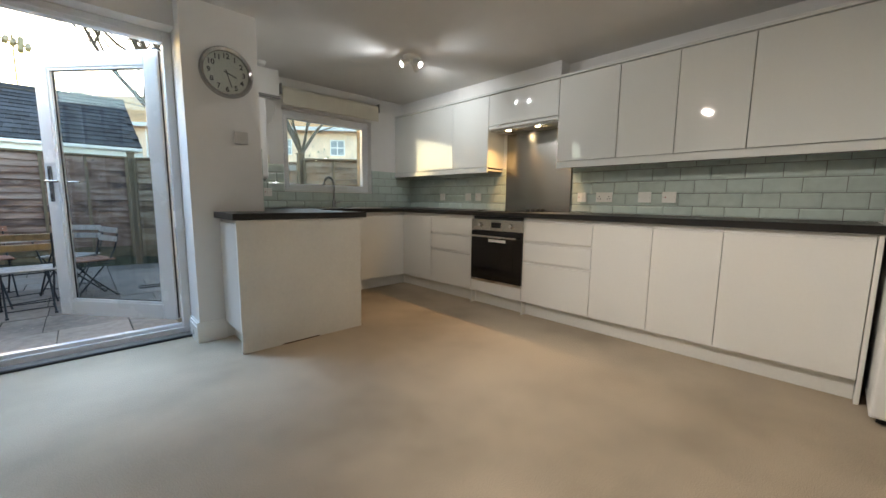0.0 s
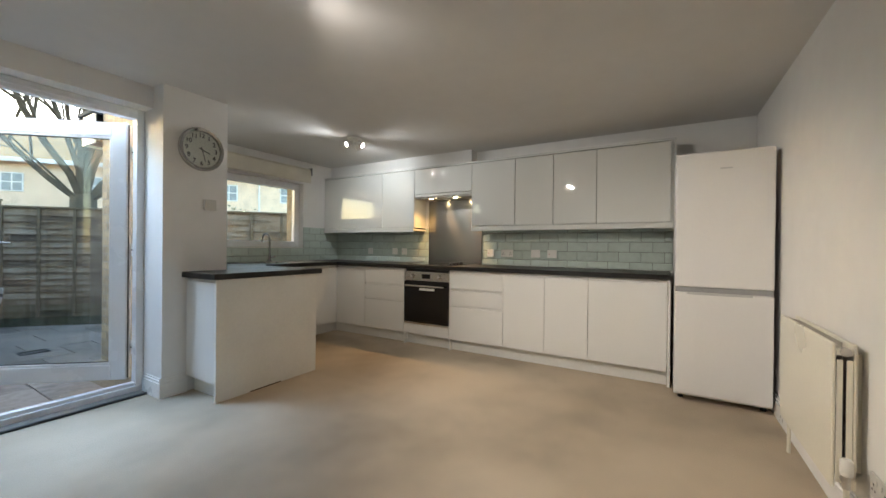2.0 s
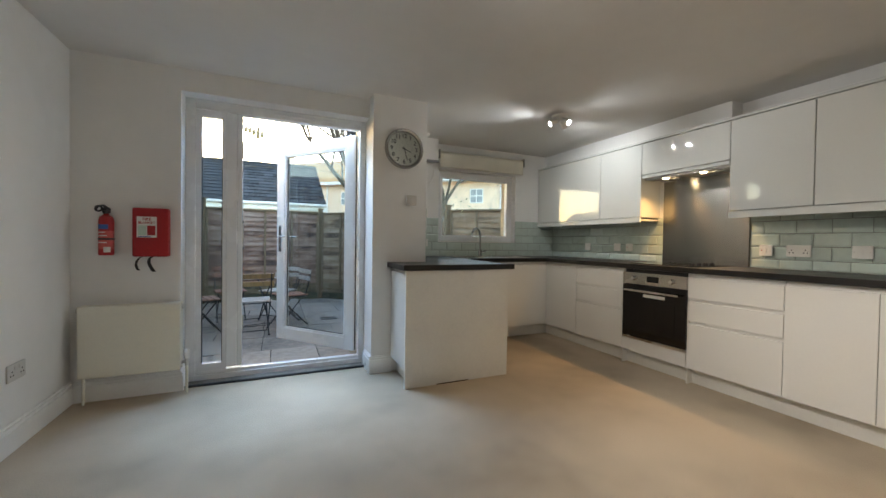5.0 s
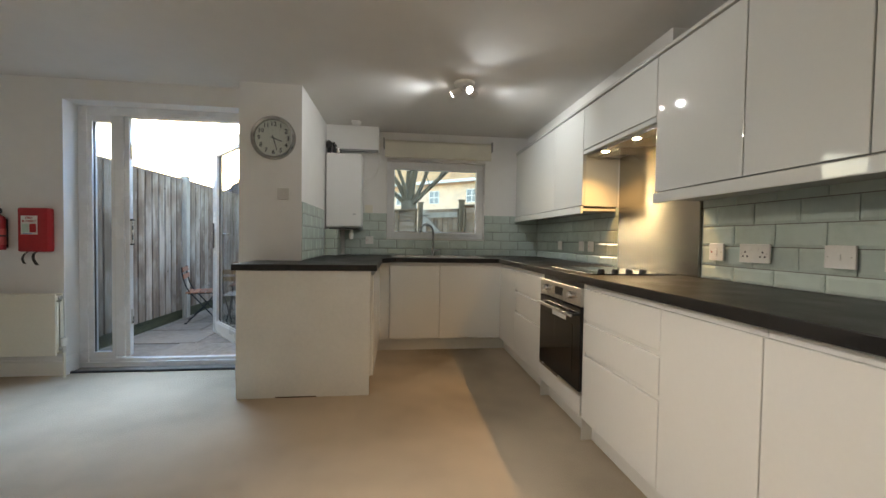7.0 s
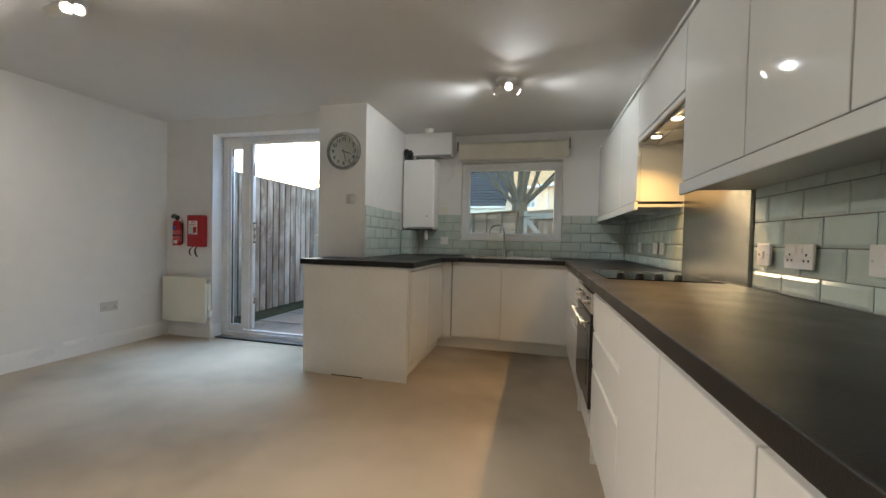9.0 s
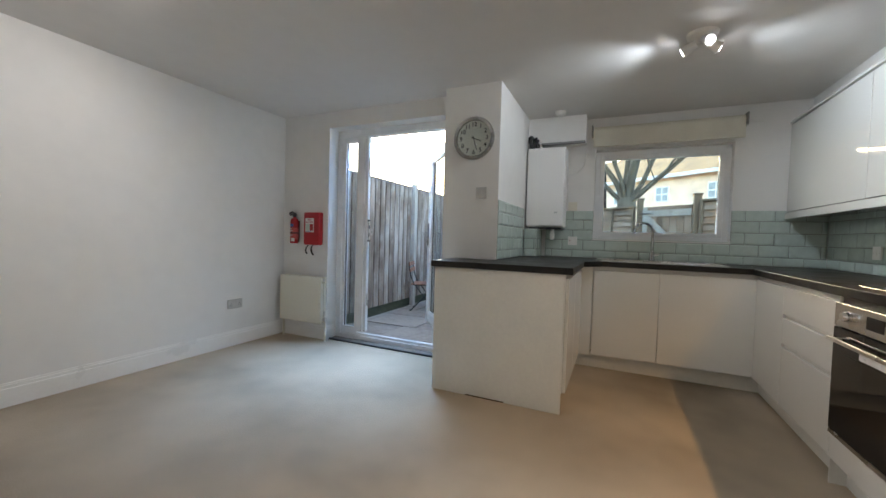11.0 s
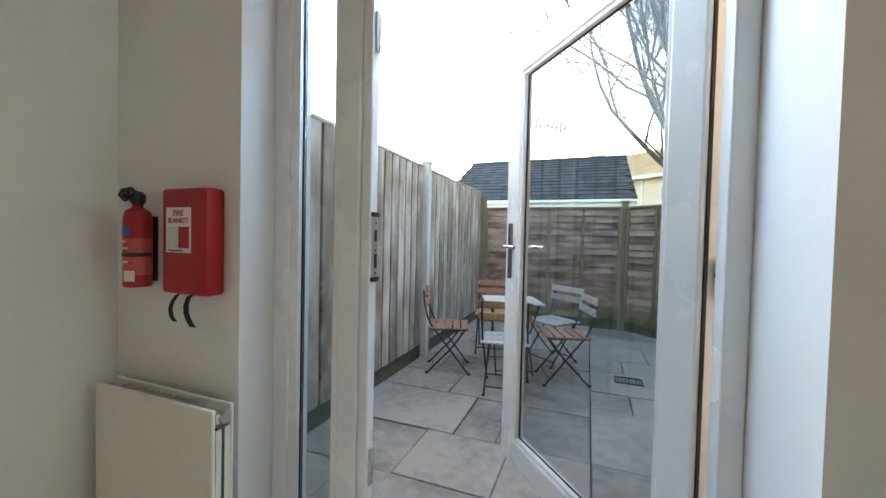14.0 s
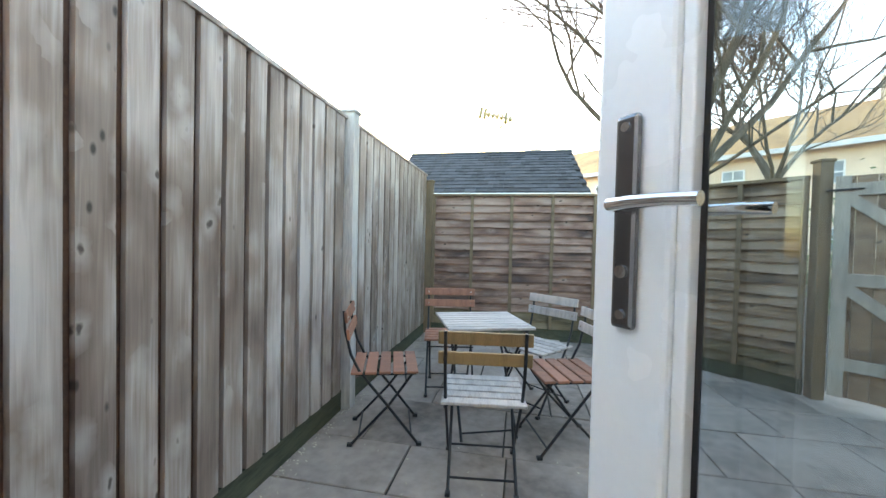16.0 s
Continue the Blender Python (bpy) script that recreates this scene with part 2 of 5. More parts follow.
POST = material("timber_post", (0.15, 0.105, 0.06), 0.8, vary=0.2, scale=4, fine=30, stretch=(4, 4, 0.4), bump=0.3, bump_scale=40)
SLAB = material("paving_slab", (0.30, 0.25, 0.212), 0.6, vary=0.22, scale=2.0, fine=14, bump=0.3, bump_scale=30, per_piece=0.28, spread=0.85, rough_vary=0.25)
SOIL = material("sandy_joint", (0.06, 0.054, 0.044), 0.95, vary=0.2)
IRON = material("black_iron", (0.012, 0.012, 0.014), 0.4, vary=0.15)
SLAT_RED = material("reddish_slat", (0.29, 0.13, 0.08), 0.6, vary=0.18, scale=4, fine=40, stretch=(1, 6, 1), bump=0.15, bump_scale=50, per_piece=0.3)
SLAT_GREY = material("bleached_slat", (0.43, 0.385, 0.35), 0.7, vary=0.2, scale=4, fine=40, stretch=(1, 6, 1), bump=0.15, bump_scale=50, per_piece=0.3)
SLAT_OLIVE = material("varnished_slat", (0.26, 0.17, 0.075), 0.5, vary=0.15, scale=4, fine=40, stretch=(1, 6, 1), per_piece=0.3)
ROOF_TILE = material("slate_roof_tile", (0.05, 0.053, 0.058), 0.8, spec=0.2, vary=0.3, scale=3, fine=20, bump=0.3, bump_scale=25, per_piece=0.4)
BARK = material("bark", (0.105, 0.088, 0.066), 0.9, vary=0.3, scale=6, fine=40, bump=0.5, bump_scale=30)
TWIG = material("twig", (0.085, 0.066, 0.05), 0.9, vary=0.2)
HOUSE_BRICK = material("yellow_house_brick", (0.84, 0.66, 0.50), 0.85, vary=0.12, scale=1.5, fine=14)
HOUSE_ROOF = material("brown_roof_tile", (0.50, 0.29, 0.13), 0.85, vary=0.2, scale=1.0, fine=8, bump=0.4, bump_scale=5)


# ---- mesh helpers ----
def boxes(*spans, bevel=0.0):
    """One bmesh of axis-aligned boxes (x0, y0, z0, x1, y1, z1)."""
    bm = bmesh.new()
    for x0, y0, z0, x1, y1, z1 in spans:
        g = bmesh.ops.create_cube(bm, size=1)["verts"]
        bmesh.ops.scale(bm, vec=(abs(x1 - x0), abs(y1 - y0), abs(z1 - z0)), verts=g)
        bmesh.ops.translate(bm, vec=((x0 + x1) / 2, (y0 + y1) / 2, (z0 + z1) / 2), verts=g)
    if bevel:
        bmesh.ops.bevel(bm, geom=bm.edges[:], offset=bevel, segments=2, profile=0.5, affect="EDGES")
    return bm


def rod(bm, a, b, r, r2=None, sides=10):
    """A round bar from a to b, tapering from r to r2."""
    a, b = Vector(a), Vector(b)
    m = Matrix.Translation((a + b) / 2) @ (b - a).to_track_quat("Z", "Y").to_matrix().to_4x4()
    bmesh.ops.create_cone(bm, cap_ends=True, segments=sides, radius1=r, radius2=r if r2 is None else r2, depth=(b - a).length, matrix=m)
    return bm


def rods(*pairs, r=0.006, sides=8):
    bm = bmesh.new()
    for a, b in pairs:
        rod(bm, a, b, r, sides=sides)
    return bm


def pipe(points, r, sides=10):
    """A bent tube through the points."""
    bm, ring, pts = bmesh.new(), [], [Vector(p) for p in points]
    for i, p in enumerate(pts):
        d = (pts[min(i + 1, len(pts) - 1)] - pts[max(i - 1, 0)]).normalized()
        u = d.cross(Vector((0.31, 0.17, 0.93)) if abs(d.z) < 0.9 else Vector((1, 0.2, 0))).normalized()
        w = d.cross(u)
        ring.append([bm.verts.new(p + r * (math.cos(k * math.tau / sides) * u + math.sin(k * math.tau / sides) * w)) for k in range(sides)])
    for a, b in zip(ring, ring[1:]):
        for k in range(sides):
            bm.faces.new((a[k], a[(k + 1) % sides], b[(k + 1) % sides], b[k]))
    bm.faces.new(ring[0][::-1]), bm.faces.new(ring[-1])
    bmesh.ops.recalc_face_normals(bm, faces=bm.faces[:])
    return bm


def lathe(profile, at=(0, 0, 0), axis="Z", sides=32):
    """A turned shape from (radius, height) pairs about an axis."""
    bm, rings = bmesh.new(), []
    for r, h in profile:
        rings.append([bm.verts.new((r * math.cos(k * math.tau / sides), r * math.sin(k * math.tau / sides), h)) for k in range(sides)])
    for a, b in zip(rings, rings[1:]):
        for k in range(sides):
            bm.faces.new((a[k], a[(k + 1) % sides], b[(k + 1) % sides], b[k]))
    bm.faces.new(rings[0][::-1]), bm.faces.new(rings[-1])
    bmesh.ops.remove_doubles(bm, verts=bm.verts[:], dist=1e-5)
    bmesh.ops.recalc_face_normals(bm, faces=bm.faces[:])
    turn = {"Z": pose(0, 0, 0), "-Y": pose(0, 0, 0, 90, 0, 0), "-X": pose(0, 0, 0, 0, -90, 0), "X": pose(0, 0, 0, 0, 90, 0), "-Z": pose(0, 0, 0, 180, 0, 0)}[axis]
    bmesh.ops.transform(bm, matrix=Matrix.Translation(at) @ turn, verts=bm.verts[:])
    return bm


def prism(outline, z0, z1):
    """An upright block over a flat outline."""
    bm = bmesh.new()
    low, top = [bm.verts.new((x, y, z0)) for x, y in outline], [bm.verts.new((x, y, z1)) for x, y in outline]
    bm.faces.new(low[::-1]), bm.faces.new(top)
    for i in range(len(low)):
        j = (i + 1) % len(low)
        bm.faces.new((low[i], low[j], top[j], top[i]))
    bmesh.ops.recalc_face_normals(bm, faces=bm.faces[:])
    return bm


def mesh_of(name, bm, mat, shift=(0, 0, 0), smooth=None):
    if any(shift):
        bmesh.ops.translate(bm, vec=[-c for c in shift], verts=bm.verts[:])
    me = bpy.data.meshes.new(name)
    bm.to_mesh(me)
    bm.free()
    me.materials.append(mat)
    if smooth:
        for p in me.polygons:
            p.use_smooth = True
        me.set_sharp_from_angle(angle=radians(smooth))
    return me


def root_place(ob):
    while ob.parent:
        ob = ob.parent
    return ob.matrix_basis.translation


def part(name, bm, mat, parent, label="", local=False, smooth=None):
    """Links a bmesh as one mesh under a thing or a part. Its points are in the world unless local."""
    ob = new(name, mesh_of(name, bm, mat, (0, 0, 0) if local else root_place(parent), smooth))
    ob.parent = parent
    return tagged(ob, label)


def thing(name, label, category, at=(0, 0, 0), group=""):
    ob = new(name)
    ob.empty_display_size = 0.1
    ob.matrix_basis = Matrix.Translation(at)
    return tagged(ob, label, category, group)


def structure(name, bm, mat, label, category, smooth=None):
    return tagged(new(name, mesh_of(name, bm, mat, smooth=smooth)), label, category, kind="structure")


# ---- the room ----
T = 0.12
FY0, FY1 = 3.69, 3.76
structure("floor", boxes((XL - T, YB - T, -0.2, XR + T, YD + 0.04, 0.0), (0.95, YD + 0.04, -0.2, XR + T, 4.95, 0.0)), CARPET, "worn beige carpet floor with faint stains", "floor")
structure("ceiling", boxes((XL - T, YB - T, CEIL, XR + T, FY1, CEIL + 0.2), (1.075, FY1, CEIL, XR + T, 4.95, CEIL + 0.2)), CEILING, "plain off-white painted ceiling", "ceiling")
structure("wall_west", boxes((XL - T, YB - T, 0, XL, YD + 0.25, CEIL)), WALL, "plain white painted plaster wall", "wall")
structure("wall_south", boxes((XL, YB - T, 0, XR, YB, CEIL)), WALL, "plain white painted plaster wall", "wall")
structure("wall_east", boxes((XR, YB - T, 0, XR + T, 4.95, CEIL)), WALL, "white painted wall above tiled splashback", "wall")
DX0, DX1, DTOP = -0.44, 0.895, 2.125
structure("wall_north_door", boxes((XL, YD, 0, DX0, YD + 0.25, CEIL), (DX0, YD, DTOP, DX1, YD + 0.25, CEIL)), WALL, "white wall around the patio door opening", "wall")
structure("wall_pier", boxes((DX1, 3.405, 0, 1.36, FY1, CEIL), (1.075, FY1, 0, 1.36, 4.95, CEIL)), WALL, "white plastered pier beside the patio door", "wall")
WX0, WX1, WZ0, WZ1 = 1.985, 3.10, 1.10, 1.97
structure("wall_north_window", boxes((1.36, YW, 0, WX0, 4.76, CEIL), (WX1, YW, 0, XR, 4.76, CEIL), (WX0, YW, 0, WX1, 4.76, WZ0), (WX0, YW, WZ1, WX1, 4.76, CEIL)), WALL, "white wall around the kitchen window", "wall")
structure("wall_north_outer", boxes((1.36, 4.7605, GROUND, WX0, 4.95, CEIL), (WX1, 4.7605, GROUND, XR + T, 4.95, CEIL), (WX0, 4.7605, GROUND, WX1, 4.95, WZ0), (WX0, 4.7605, WZ1, WX1, 4.95, CEIL)), BRICK, "buff brick outer leaf of the kitchen window wall", "wall")
structure("boxing", boxes((1.36, 4.42, 2.03, 1.90, YW, CEIL)), WALL, "white plaster pipe boxing above the boiler", "boxing")
structure("soffit", boxes((3.60, 2.26, 2.115, XR, YW, CEIL)), WALL, "white boxed soffit above the wall cabinets", "soffit")


def skirting(name, spans):
    bm = boxes(*spans, bevel=0.0)
    structure(name, bm, TRIM, "white gloss painted skirting board", "skirting")


def skirt_run(x0, y0, x1, y1, nx, ny):
    """Board and thinner moulded top along a wall, standing out along (nx, ny)."""
    out = []
    for d, z0, z1 in ((0.020, 0, 0.108), (0.012, 0.108, 0.120), (0.016, 0.120, 0.128), (0.007, 0.128, 0.14)):
        xs, ys = sorted((x0, x1, x0 + nx * d, x1 + nx * d)), sorted((y0, y1, y0 + ny * d, y1 + ny * d))
        out.append((xs[0], ys[0], z0, xs[-1], ys[-1], z1))
    return out


skirting("baseboard_west", skirt_run(XL, YB, XL, YD, 1, 0))
skirting("baseboard_south", skirt_run(XL + 0.02, YB, XR, YB, 0, 1))
skirting("baseboard_north", skirt_run(XL + 0.02, YD, DX0, YD, 0, -1) + skirt_run(DX0, YD - 0.018, DX0, 3.66, 1, 0))
skirting("baseboard_pier", skirt_run(DX1 - 0.018, 3.405, 1.06, 3.405, 0, -1) + skirt_run(DX1, 3.405, DX1, 3.66, -1, 0))

# ---- patio door and window ----
MUL = -0.115
door_frame = thing("patio_door_frame", "white upvc patio door frame with narrow fixed sidelight", "door frame", (0.24, FY0, 0))
part("jamb", boxes((DX0, FY0, 0.03, DX0 + 0.065, FY1, DTOP), bevel=0.005), UPVC, door_frame)
part("jamb", boxes((DX1 - 0.05, FY0, 0.03, DX1, FY1, DTOP), bevel=0.005), UPVC, door_frame)
part("head", boxes((DX0 + 0.065, FY0, DTOP - 0.075, DX1 - 0.05, FY1, DTOP), bevel=0.005), UPVC, door_frame)
part("mullion", boxes((MUL - 0.06, FY0 - 0.004, 0.095, MUL + 0.015, FY1, DTOP - 0.075), (MUL + 0.015, FY0 + 0.006, 0.095, MUL + 0.05, FY1 - 0.02, DTOP - 0.075), bevel=0.006), UPVC, door_frame)
part("sill", boxes((DX0, FY0 - 0.005, 0.0, DX1, FY1 + 0.03, 0.05), (DX0 + 0.065, FY0 + 0.01, 0.05, DX1 - 0.05, FY1 - 0.012, 0.075), bevel=0.004), UPVC, door_frame)
part("sidelight_bead", boxes((DX0 + 0.065, FY0 + 0.006, 0.075, DX0 + 0.10, FY1 - 0.01, DTOP - 0.075), (MUL - 0.085, FY0 + 0.006, 0.075, MUL - 0.06, FY1 - 0.01, DTOP - 0.075), (DX0 + 0.10, FY0 + 0.006, 0.075, MUL - 0.085, FY1 - 0.01, 0.13), (DX0 + 0.10, FY0 + 0.006, DTOP - 0.12, MUL - 0.085, FY1 - 0.01, DTOP - 0.075)), UPVC, door_frame)
part("gasket", boxes((DX0 + 0.10, FY0 + 0.021, 0.13, DX0 + 0.106, FY0 + 0.026, DTOP - 0.12), (DX0 + 0.10, FY0 + 0.030, 0.13, DX0 + 0.106, FY0 + 0.034, DTOP - 0.12), (MUL - 0.091, FY0 + 0.021, 0.13, MUL - 0.085, FY0 + 0.026, DTOP - 0.12), (MUL - 0.091, FY0 + 0.030, 0.13, MUL - 0.085, FY0 + 0.034, DTOP - 0.12)), RUBBER, door_frame)
pane = part("sidelight_pane", boxes((DX0 + 0.106, FY0 + 0.026, 0.13, MUL - 0.091, FY0 + 0.030, DTOP - 0.12)), DOOR_GLASS, door_frame, "clear glass sidelight")
pane.visible_shadow = False
strike = part("lock_strip", boxes((MUL + 0.0505, FY0 + 0.015, 1.022, MUL + 0.056, FY0 + 0.045, 1.21)), STEEL, door_frame, "steel strike plate strip")
for zs in (1.035, 1.105, 1.19):
    part("screw", lathe([(0.0, 0), (0.004, 0), (0.003, 0.001), (0.0, 0.001)], (MUL + 0.0561, FY0 + 0.03, zs), "X", 10), IRON, strike)
part("latch_hole", boxes((MUL + 0.0565, FY0 + 0.022, 1.135, MUL + 0.0572, FY0 + 0.038, 1.17)), BLACK, strike)
part("latch_hole", boxes((MUL + 0.0565, FY0 + 0.022, 1.05, MUL + 0.0572, FY0 + 0.038, 1.095)), BLACK, strike)
part("strip_end", boxes((MUL + 0.0502, FY0 + 0.012, 1.21, MUL + 0.06, FY0 + 0.048, 1.224), (MUL + 0.05, FY0 + 0.012, 1.008, MUL + 0.06, FY0 + 0.048, 1.022)), BLACK, strike)
for zc in (0.42, 1.78):
    part("keep", boxes((MUL + 0.0505, FY0 + 0.018, zc - 0.06, MUL + 0.057, FY0 + 0.042, zc + 0.06), bevel=0.001), STEEL, door_frame)
part("trickle_vent", boxes((0.15, FY0 - 0.012, DTOP - 0.05, 0.62, FY0 + 0.002, DTOP - 0.03), bevel=0.003), UPVC, door_frame)
structure("threshold", boxes((DX0, YD + 0.04, -0.2, DX1, FY0 - 0.006, 0.012), bevel=0.003), material("threshold_board", (0.17, 0.15, 0.13), 0.7, vary=0.2, scale=5), "worn grey-brown threshold board at the door", "threshold")
structure("trim", boxes((DX0, YD + 0.018, 0.0, DX1, YD + 0.04, 0.016), bevel=0.003), RUBBER, "dark metal carpet edge strip", "trim")
structure("door_step", boxes((DX0, FY1 + 0.03, GROUND, DX1 + 0.07, FY1 + 0.12, -0.02)), MORTAR, "concrete doorstep edge under the patio door", "step")

leaf = thing("patio_door", "white upvc glazed patio door standing open outward", "door", (0.895, 3.77, 0))
LW, LZ0, LZ1, LT = 0.99, 0.085, 2.03, 0.066
st = 0.105
part("hinge_stile", boxes((-0.0, 0, LZ0, st, LT, LZ1), bevel=0.007), UPVC, leaf, local=True)
part("lock_stile", boxes((LW - st, 0, LZ0, LW, LT, LZ1), bevel=0.007), UPVC, leaf, local=True)
part("bottom_rail", boxes((st, 0, LZ0, LW - st, LT, LZ0 + 0.115), bevel=0.007), UPVC, leaf, local=True)
part("top_rail", boxes((st, 0, LZ1 - 0.105, LW - st, LT, LZ1), bevel=0.007), UPVC, leaf, local=True)
gz0, gz1 = LZ0 + 0.115, LZ1 - 0.105
def ring(x0, x1, y0, y1, z0, z1, t):
    """A rectangular frame of four bars, t wide, between the spans."""
    return [(x0, y0, z0, x0 + t, y1, z1), (x1 - t, y0, z0, x1, y1, z1), (x0 + t, y0, z0, x1 - t, y1, z0 + t), (x0 + t, y0, z1 - t, x1 - t, y1, z1)]


part("glazing_bead", boxes(*ring(st, LW - st, 0.037, LT - 0.008, gz0, gz1, 0.016), bevel=0.003), UPVC, leaf, local=True)
part("glazing_seal", boxes(*ring(st, LW - st, 0.0345, 0.0368, gz0, gz1, 0.021), *ring(st, LW - st, 0.024, 0.0296, gz0, gz1, 0.012)), RUBBER, leaf, local=True)
gp = part("glass_pane", boxes((st, 0.030, gz0, LW - st, 0.034, gz1)), DOOR_GLASS, leaf, "clear double-glazed pane", local=True)
gp.visible_shadow = False
part("edge_seal", boxes((-0.004, 0.040, LZ0 + 0.01, -0.0005, 0.052, LZ1 - 0.01), (LW + 0.0005, 0.012, LZ0 + 0.01, LW + 0.004, 0.018, LZ1 - 0.01), (LW + 0.0005, 0.044, LZ0 + 0.01, LW + 0.004, 0.05, LZ1 - 0.01)), RUBBER, leaf, local=True)
for side, y0, y1 in ((-1, -0.012, -0.0005), (1, LT + 0.0005, LT + 0.012)):
    plate = part("handle_plate", boxes((LW - 0.069, y0, 0.964, LW - 0.037, y1, 1.228), bevel=0.0058), PLATE, leaf, "dark chrome handle plate", local=True)
    yy = y0 - 0.032 if side < 0 else y1 + 0.032
    ya = y0 if side < 0 else y1
    xh = LW - 0.052
    part("lever", pipe([(xh, ya, 1.115), (xh, yy * 0.5 + ya * 0.5, 1.115), (xh - 0.006, yy, 1.115), (xh - 0.03, yy, 1.116), (xh - 0.07, yy, 1.116), (xh - 0.105, yy, 1.114)], 0.0078), CHROME, plate, "polished chrome lever", local=True, smooth=50)
    part("keyhole", lathe([(0.0, 0), (0.008, 0), (0.008, 0.003), (0.0, 0.003)], (xh, ya - 0.001 if side < 0 else ya + 0.003, 1.035), "-Y", 16), CHROME, plate, local=True)
    for zs in (0.982, 1.212):
        part("screw", lathe([(0.0, 0), (0.006, 0), (0.005, 0.002), (0.0, 0.002)], (xh, ya - 0.0002 if side < 0 else ya + 0.0022, zs), "-Y", 14), CHROME, plate, local=True)
for zc in (0.32, 1.07, 1.82):
    hinge = part("hinge", rod(bmesh.new(), (-0.014, 0.012, zc - 0.05), (-0.014, 0.012, zc + 0.05), 0.011), UPVC, leaf, local=True, smooth=50)
    part("hinge_pin", rod(bmesh.new(), (-0.014, 0.012, zc - 0.006), (-0.014, 0.012, zc + 0.006), 0.0118), BLACK, hinge, local=True)
leaf.matrix_basis = pose(0.870, 3.832, 0, 0, 0, 130.0)

FWY0, FWY1 = 4.685, 4.75
window = tagged(new("window_1"), "white upvc kitchen window with a single opening casement", "window", kind="structure")
window.matrix_basis = Matrix.Translation((2.54, FWY0, WZ0))
part("window_frame", boxes((WX0, FWY0, WZ0, WX0 + 0.045, FWY1, WZ1), (WX1 - 0.045, FWY0, WZ0, WX1, FWY1, WZ1), (WX0 + 0.045, FWY0, WZ0, WX1 - 0.045, FWY1, WZ0 + 0.04), (WX0 + 0.045, FWY0, WZ1 - 0.045, WX1 - 0.045, FWY1, WZ1), bevel=0.004), UPVC, window)
part("casement", boxes((WX0 + 0.045, FWY0 - 0.008, WZ0 + 0.04, WX0 + 0.085, FWY1 - 0.01, WZ1 - 0.045), (WX1 - 0.085, FWY0 - 0.008, WZ0 + 0.04, WX1 - 0.045, FWY1 - 0.01, WZ1 - 0.045), (WX0 + 0.085, FWY0 - 0.008, WZ0 + 0.04, WX1 - 0.085, FWY1 - 0.01, WZ0 + 0.075), (WX0 + 0.085, FWY0 - 0.008, WZ1 - 0.085, WX1 - 0.085, FWY1 - 0.01, WZ1 - 0.045), bevel=0.004), UPVC, window)
wp = part("pane", boxes((WX0 + 0.085, FWY0 + 0.025, WZ0 + 0.075, WX1 - 0.085, FWY0 + 0.029, WZ1 - 0.085)), GLASS, window, "clear glass")
wp.visible_shadow = False
part("window_handle", boxes((2.50, FWY0 - 0.022, WZ0 + 0.043, 2.56, FWY0 - 0.008, WZ0 + 0.07), (2.52, FWY0 - 0.04, WZ0 + 0.05, 2.64, FWY0 - 0.024, WZ0 + 0.066), bevel=0.004), UPVC, window)
part("window_sill", boxes((WX0, YW + 0.002, WZ0 - 0.012, WX1, FWY0, WZ0 + 0.003)), TILE, window, "sage tiled sill")

# ---- kitchen cabinets ----
FX, FYK = 3.13, 3.98


def base_unit(name, label, y0, y1, fronts, at_x=FX):
    """A base cabinet on the east wall. fronts: (kind, z0, z1, y0, y1)."""
    u = thing(name, label, "cabinet", (at_x + 0.3, (y0 + y1) / 2, 0), "base cabinets")
    part("body", boxes((at_x + 0.02, y0 + 0.001, 0.125, XR - 0.03, y1 - 0.001, 0.868)), SATIN, u)
    for z0, z1, a, b in fronts:
        f = part("door" if z1 - z0 > 0.45 else "drawer_front", boxes((at_x, a + 0.0015, z0, at_x + 0.019, b - 0.0015, z1), bevel=0.003), SATIN, u)
        part("grip_channel", boxes((at_x + 0.0165, a + 0.003, z1 + 0.0005, at_x + 0.0195, b - 0.003, z1 + 0.021)), SATIN, f)
    return u


E1, E2, E3 = 0.25, 0.86, 1.25
base_unit("wide_base_cabinet", "white handleless base cabinet beside the fridge freezer", E1, E2, [(0.125, 0.838, E1, E2)])
base_unit("base_cabinet", "white handleless single door base cabinet", E2, E3, [(0.125, 0.838, E2, E3)])
base_unit("base_cabinet", "white handleless single door base cabinet", E3, 1.665, [(0.125, 0.838, E3, 1.665)])
base_unit("drawer_unit", "white handleless three drawer unit beside the oven", 1.665, 2.275, [(0.125, 0.475, 1.665, 2.275), (0.497, 0.652, 1.665, 2.275), (0.674, 0.838, 1.665, 2.275)])
base_unit("drawer_unit", "white handleless three drawer unit near the corner", 2.885, 3.485, [(0.125, 0.475, 2.885, 3.485), (0.497, 0.652, 2.885, 3.485), (0.674, 0.838, 2.885, 3.485)])
base_unit("corner_cabinet", "white handleless corner base cabinet", 3.485, 3.975, [(0.125, 0.838, 3.485, 3.975)])
filler = thing("end_panel", "white cabinet end panel next to the fridge", "panel", (3.4, 0.238, 0))
part("panel", boxes((FX + 0.0, 0.228, 0.0, XR - 0.02, 0.248, 0.868), bevel=0.002), PANEL, filler)
for y in (2.270, 2.873):
    leg = thing("oven_side_panel", "white end panel beside the built-in oven", "panel", (3.4, y, 0), "oven side panels")
    part("panel", boxes((FX + 0.005, y + 0.0015, 0.0, XR - 0.03, y + 0.0115, 0.865)), PANEL, leg)


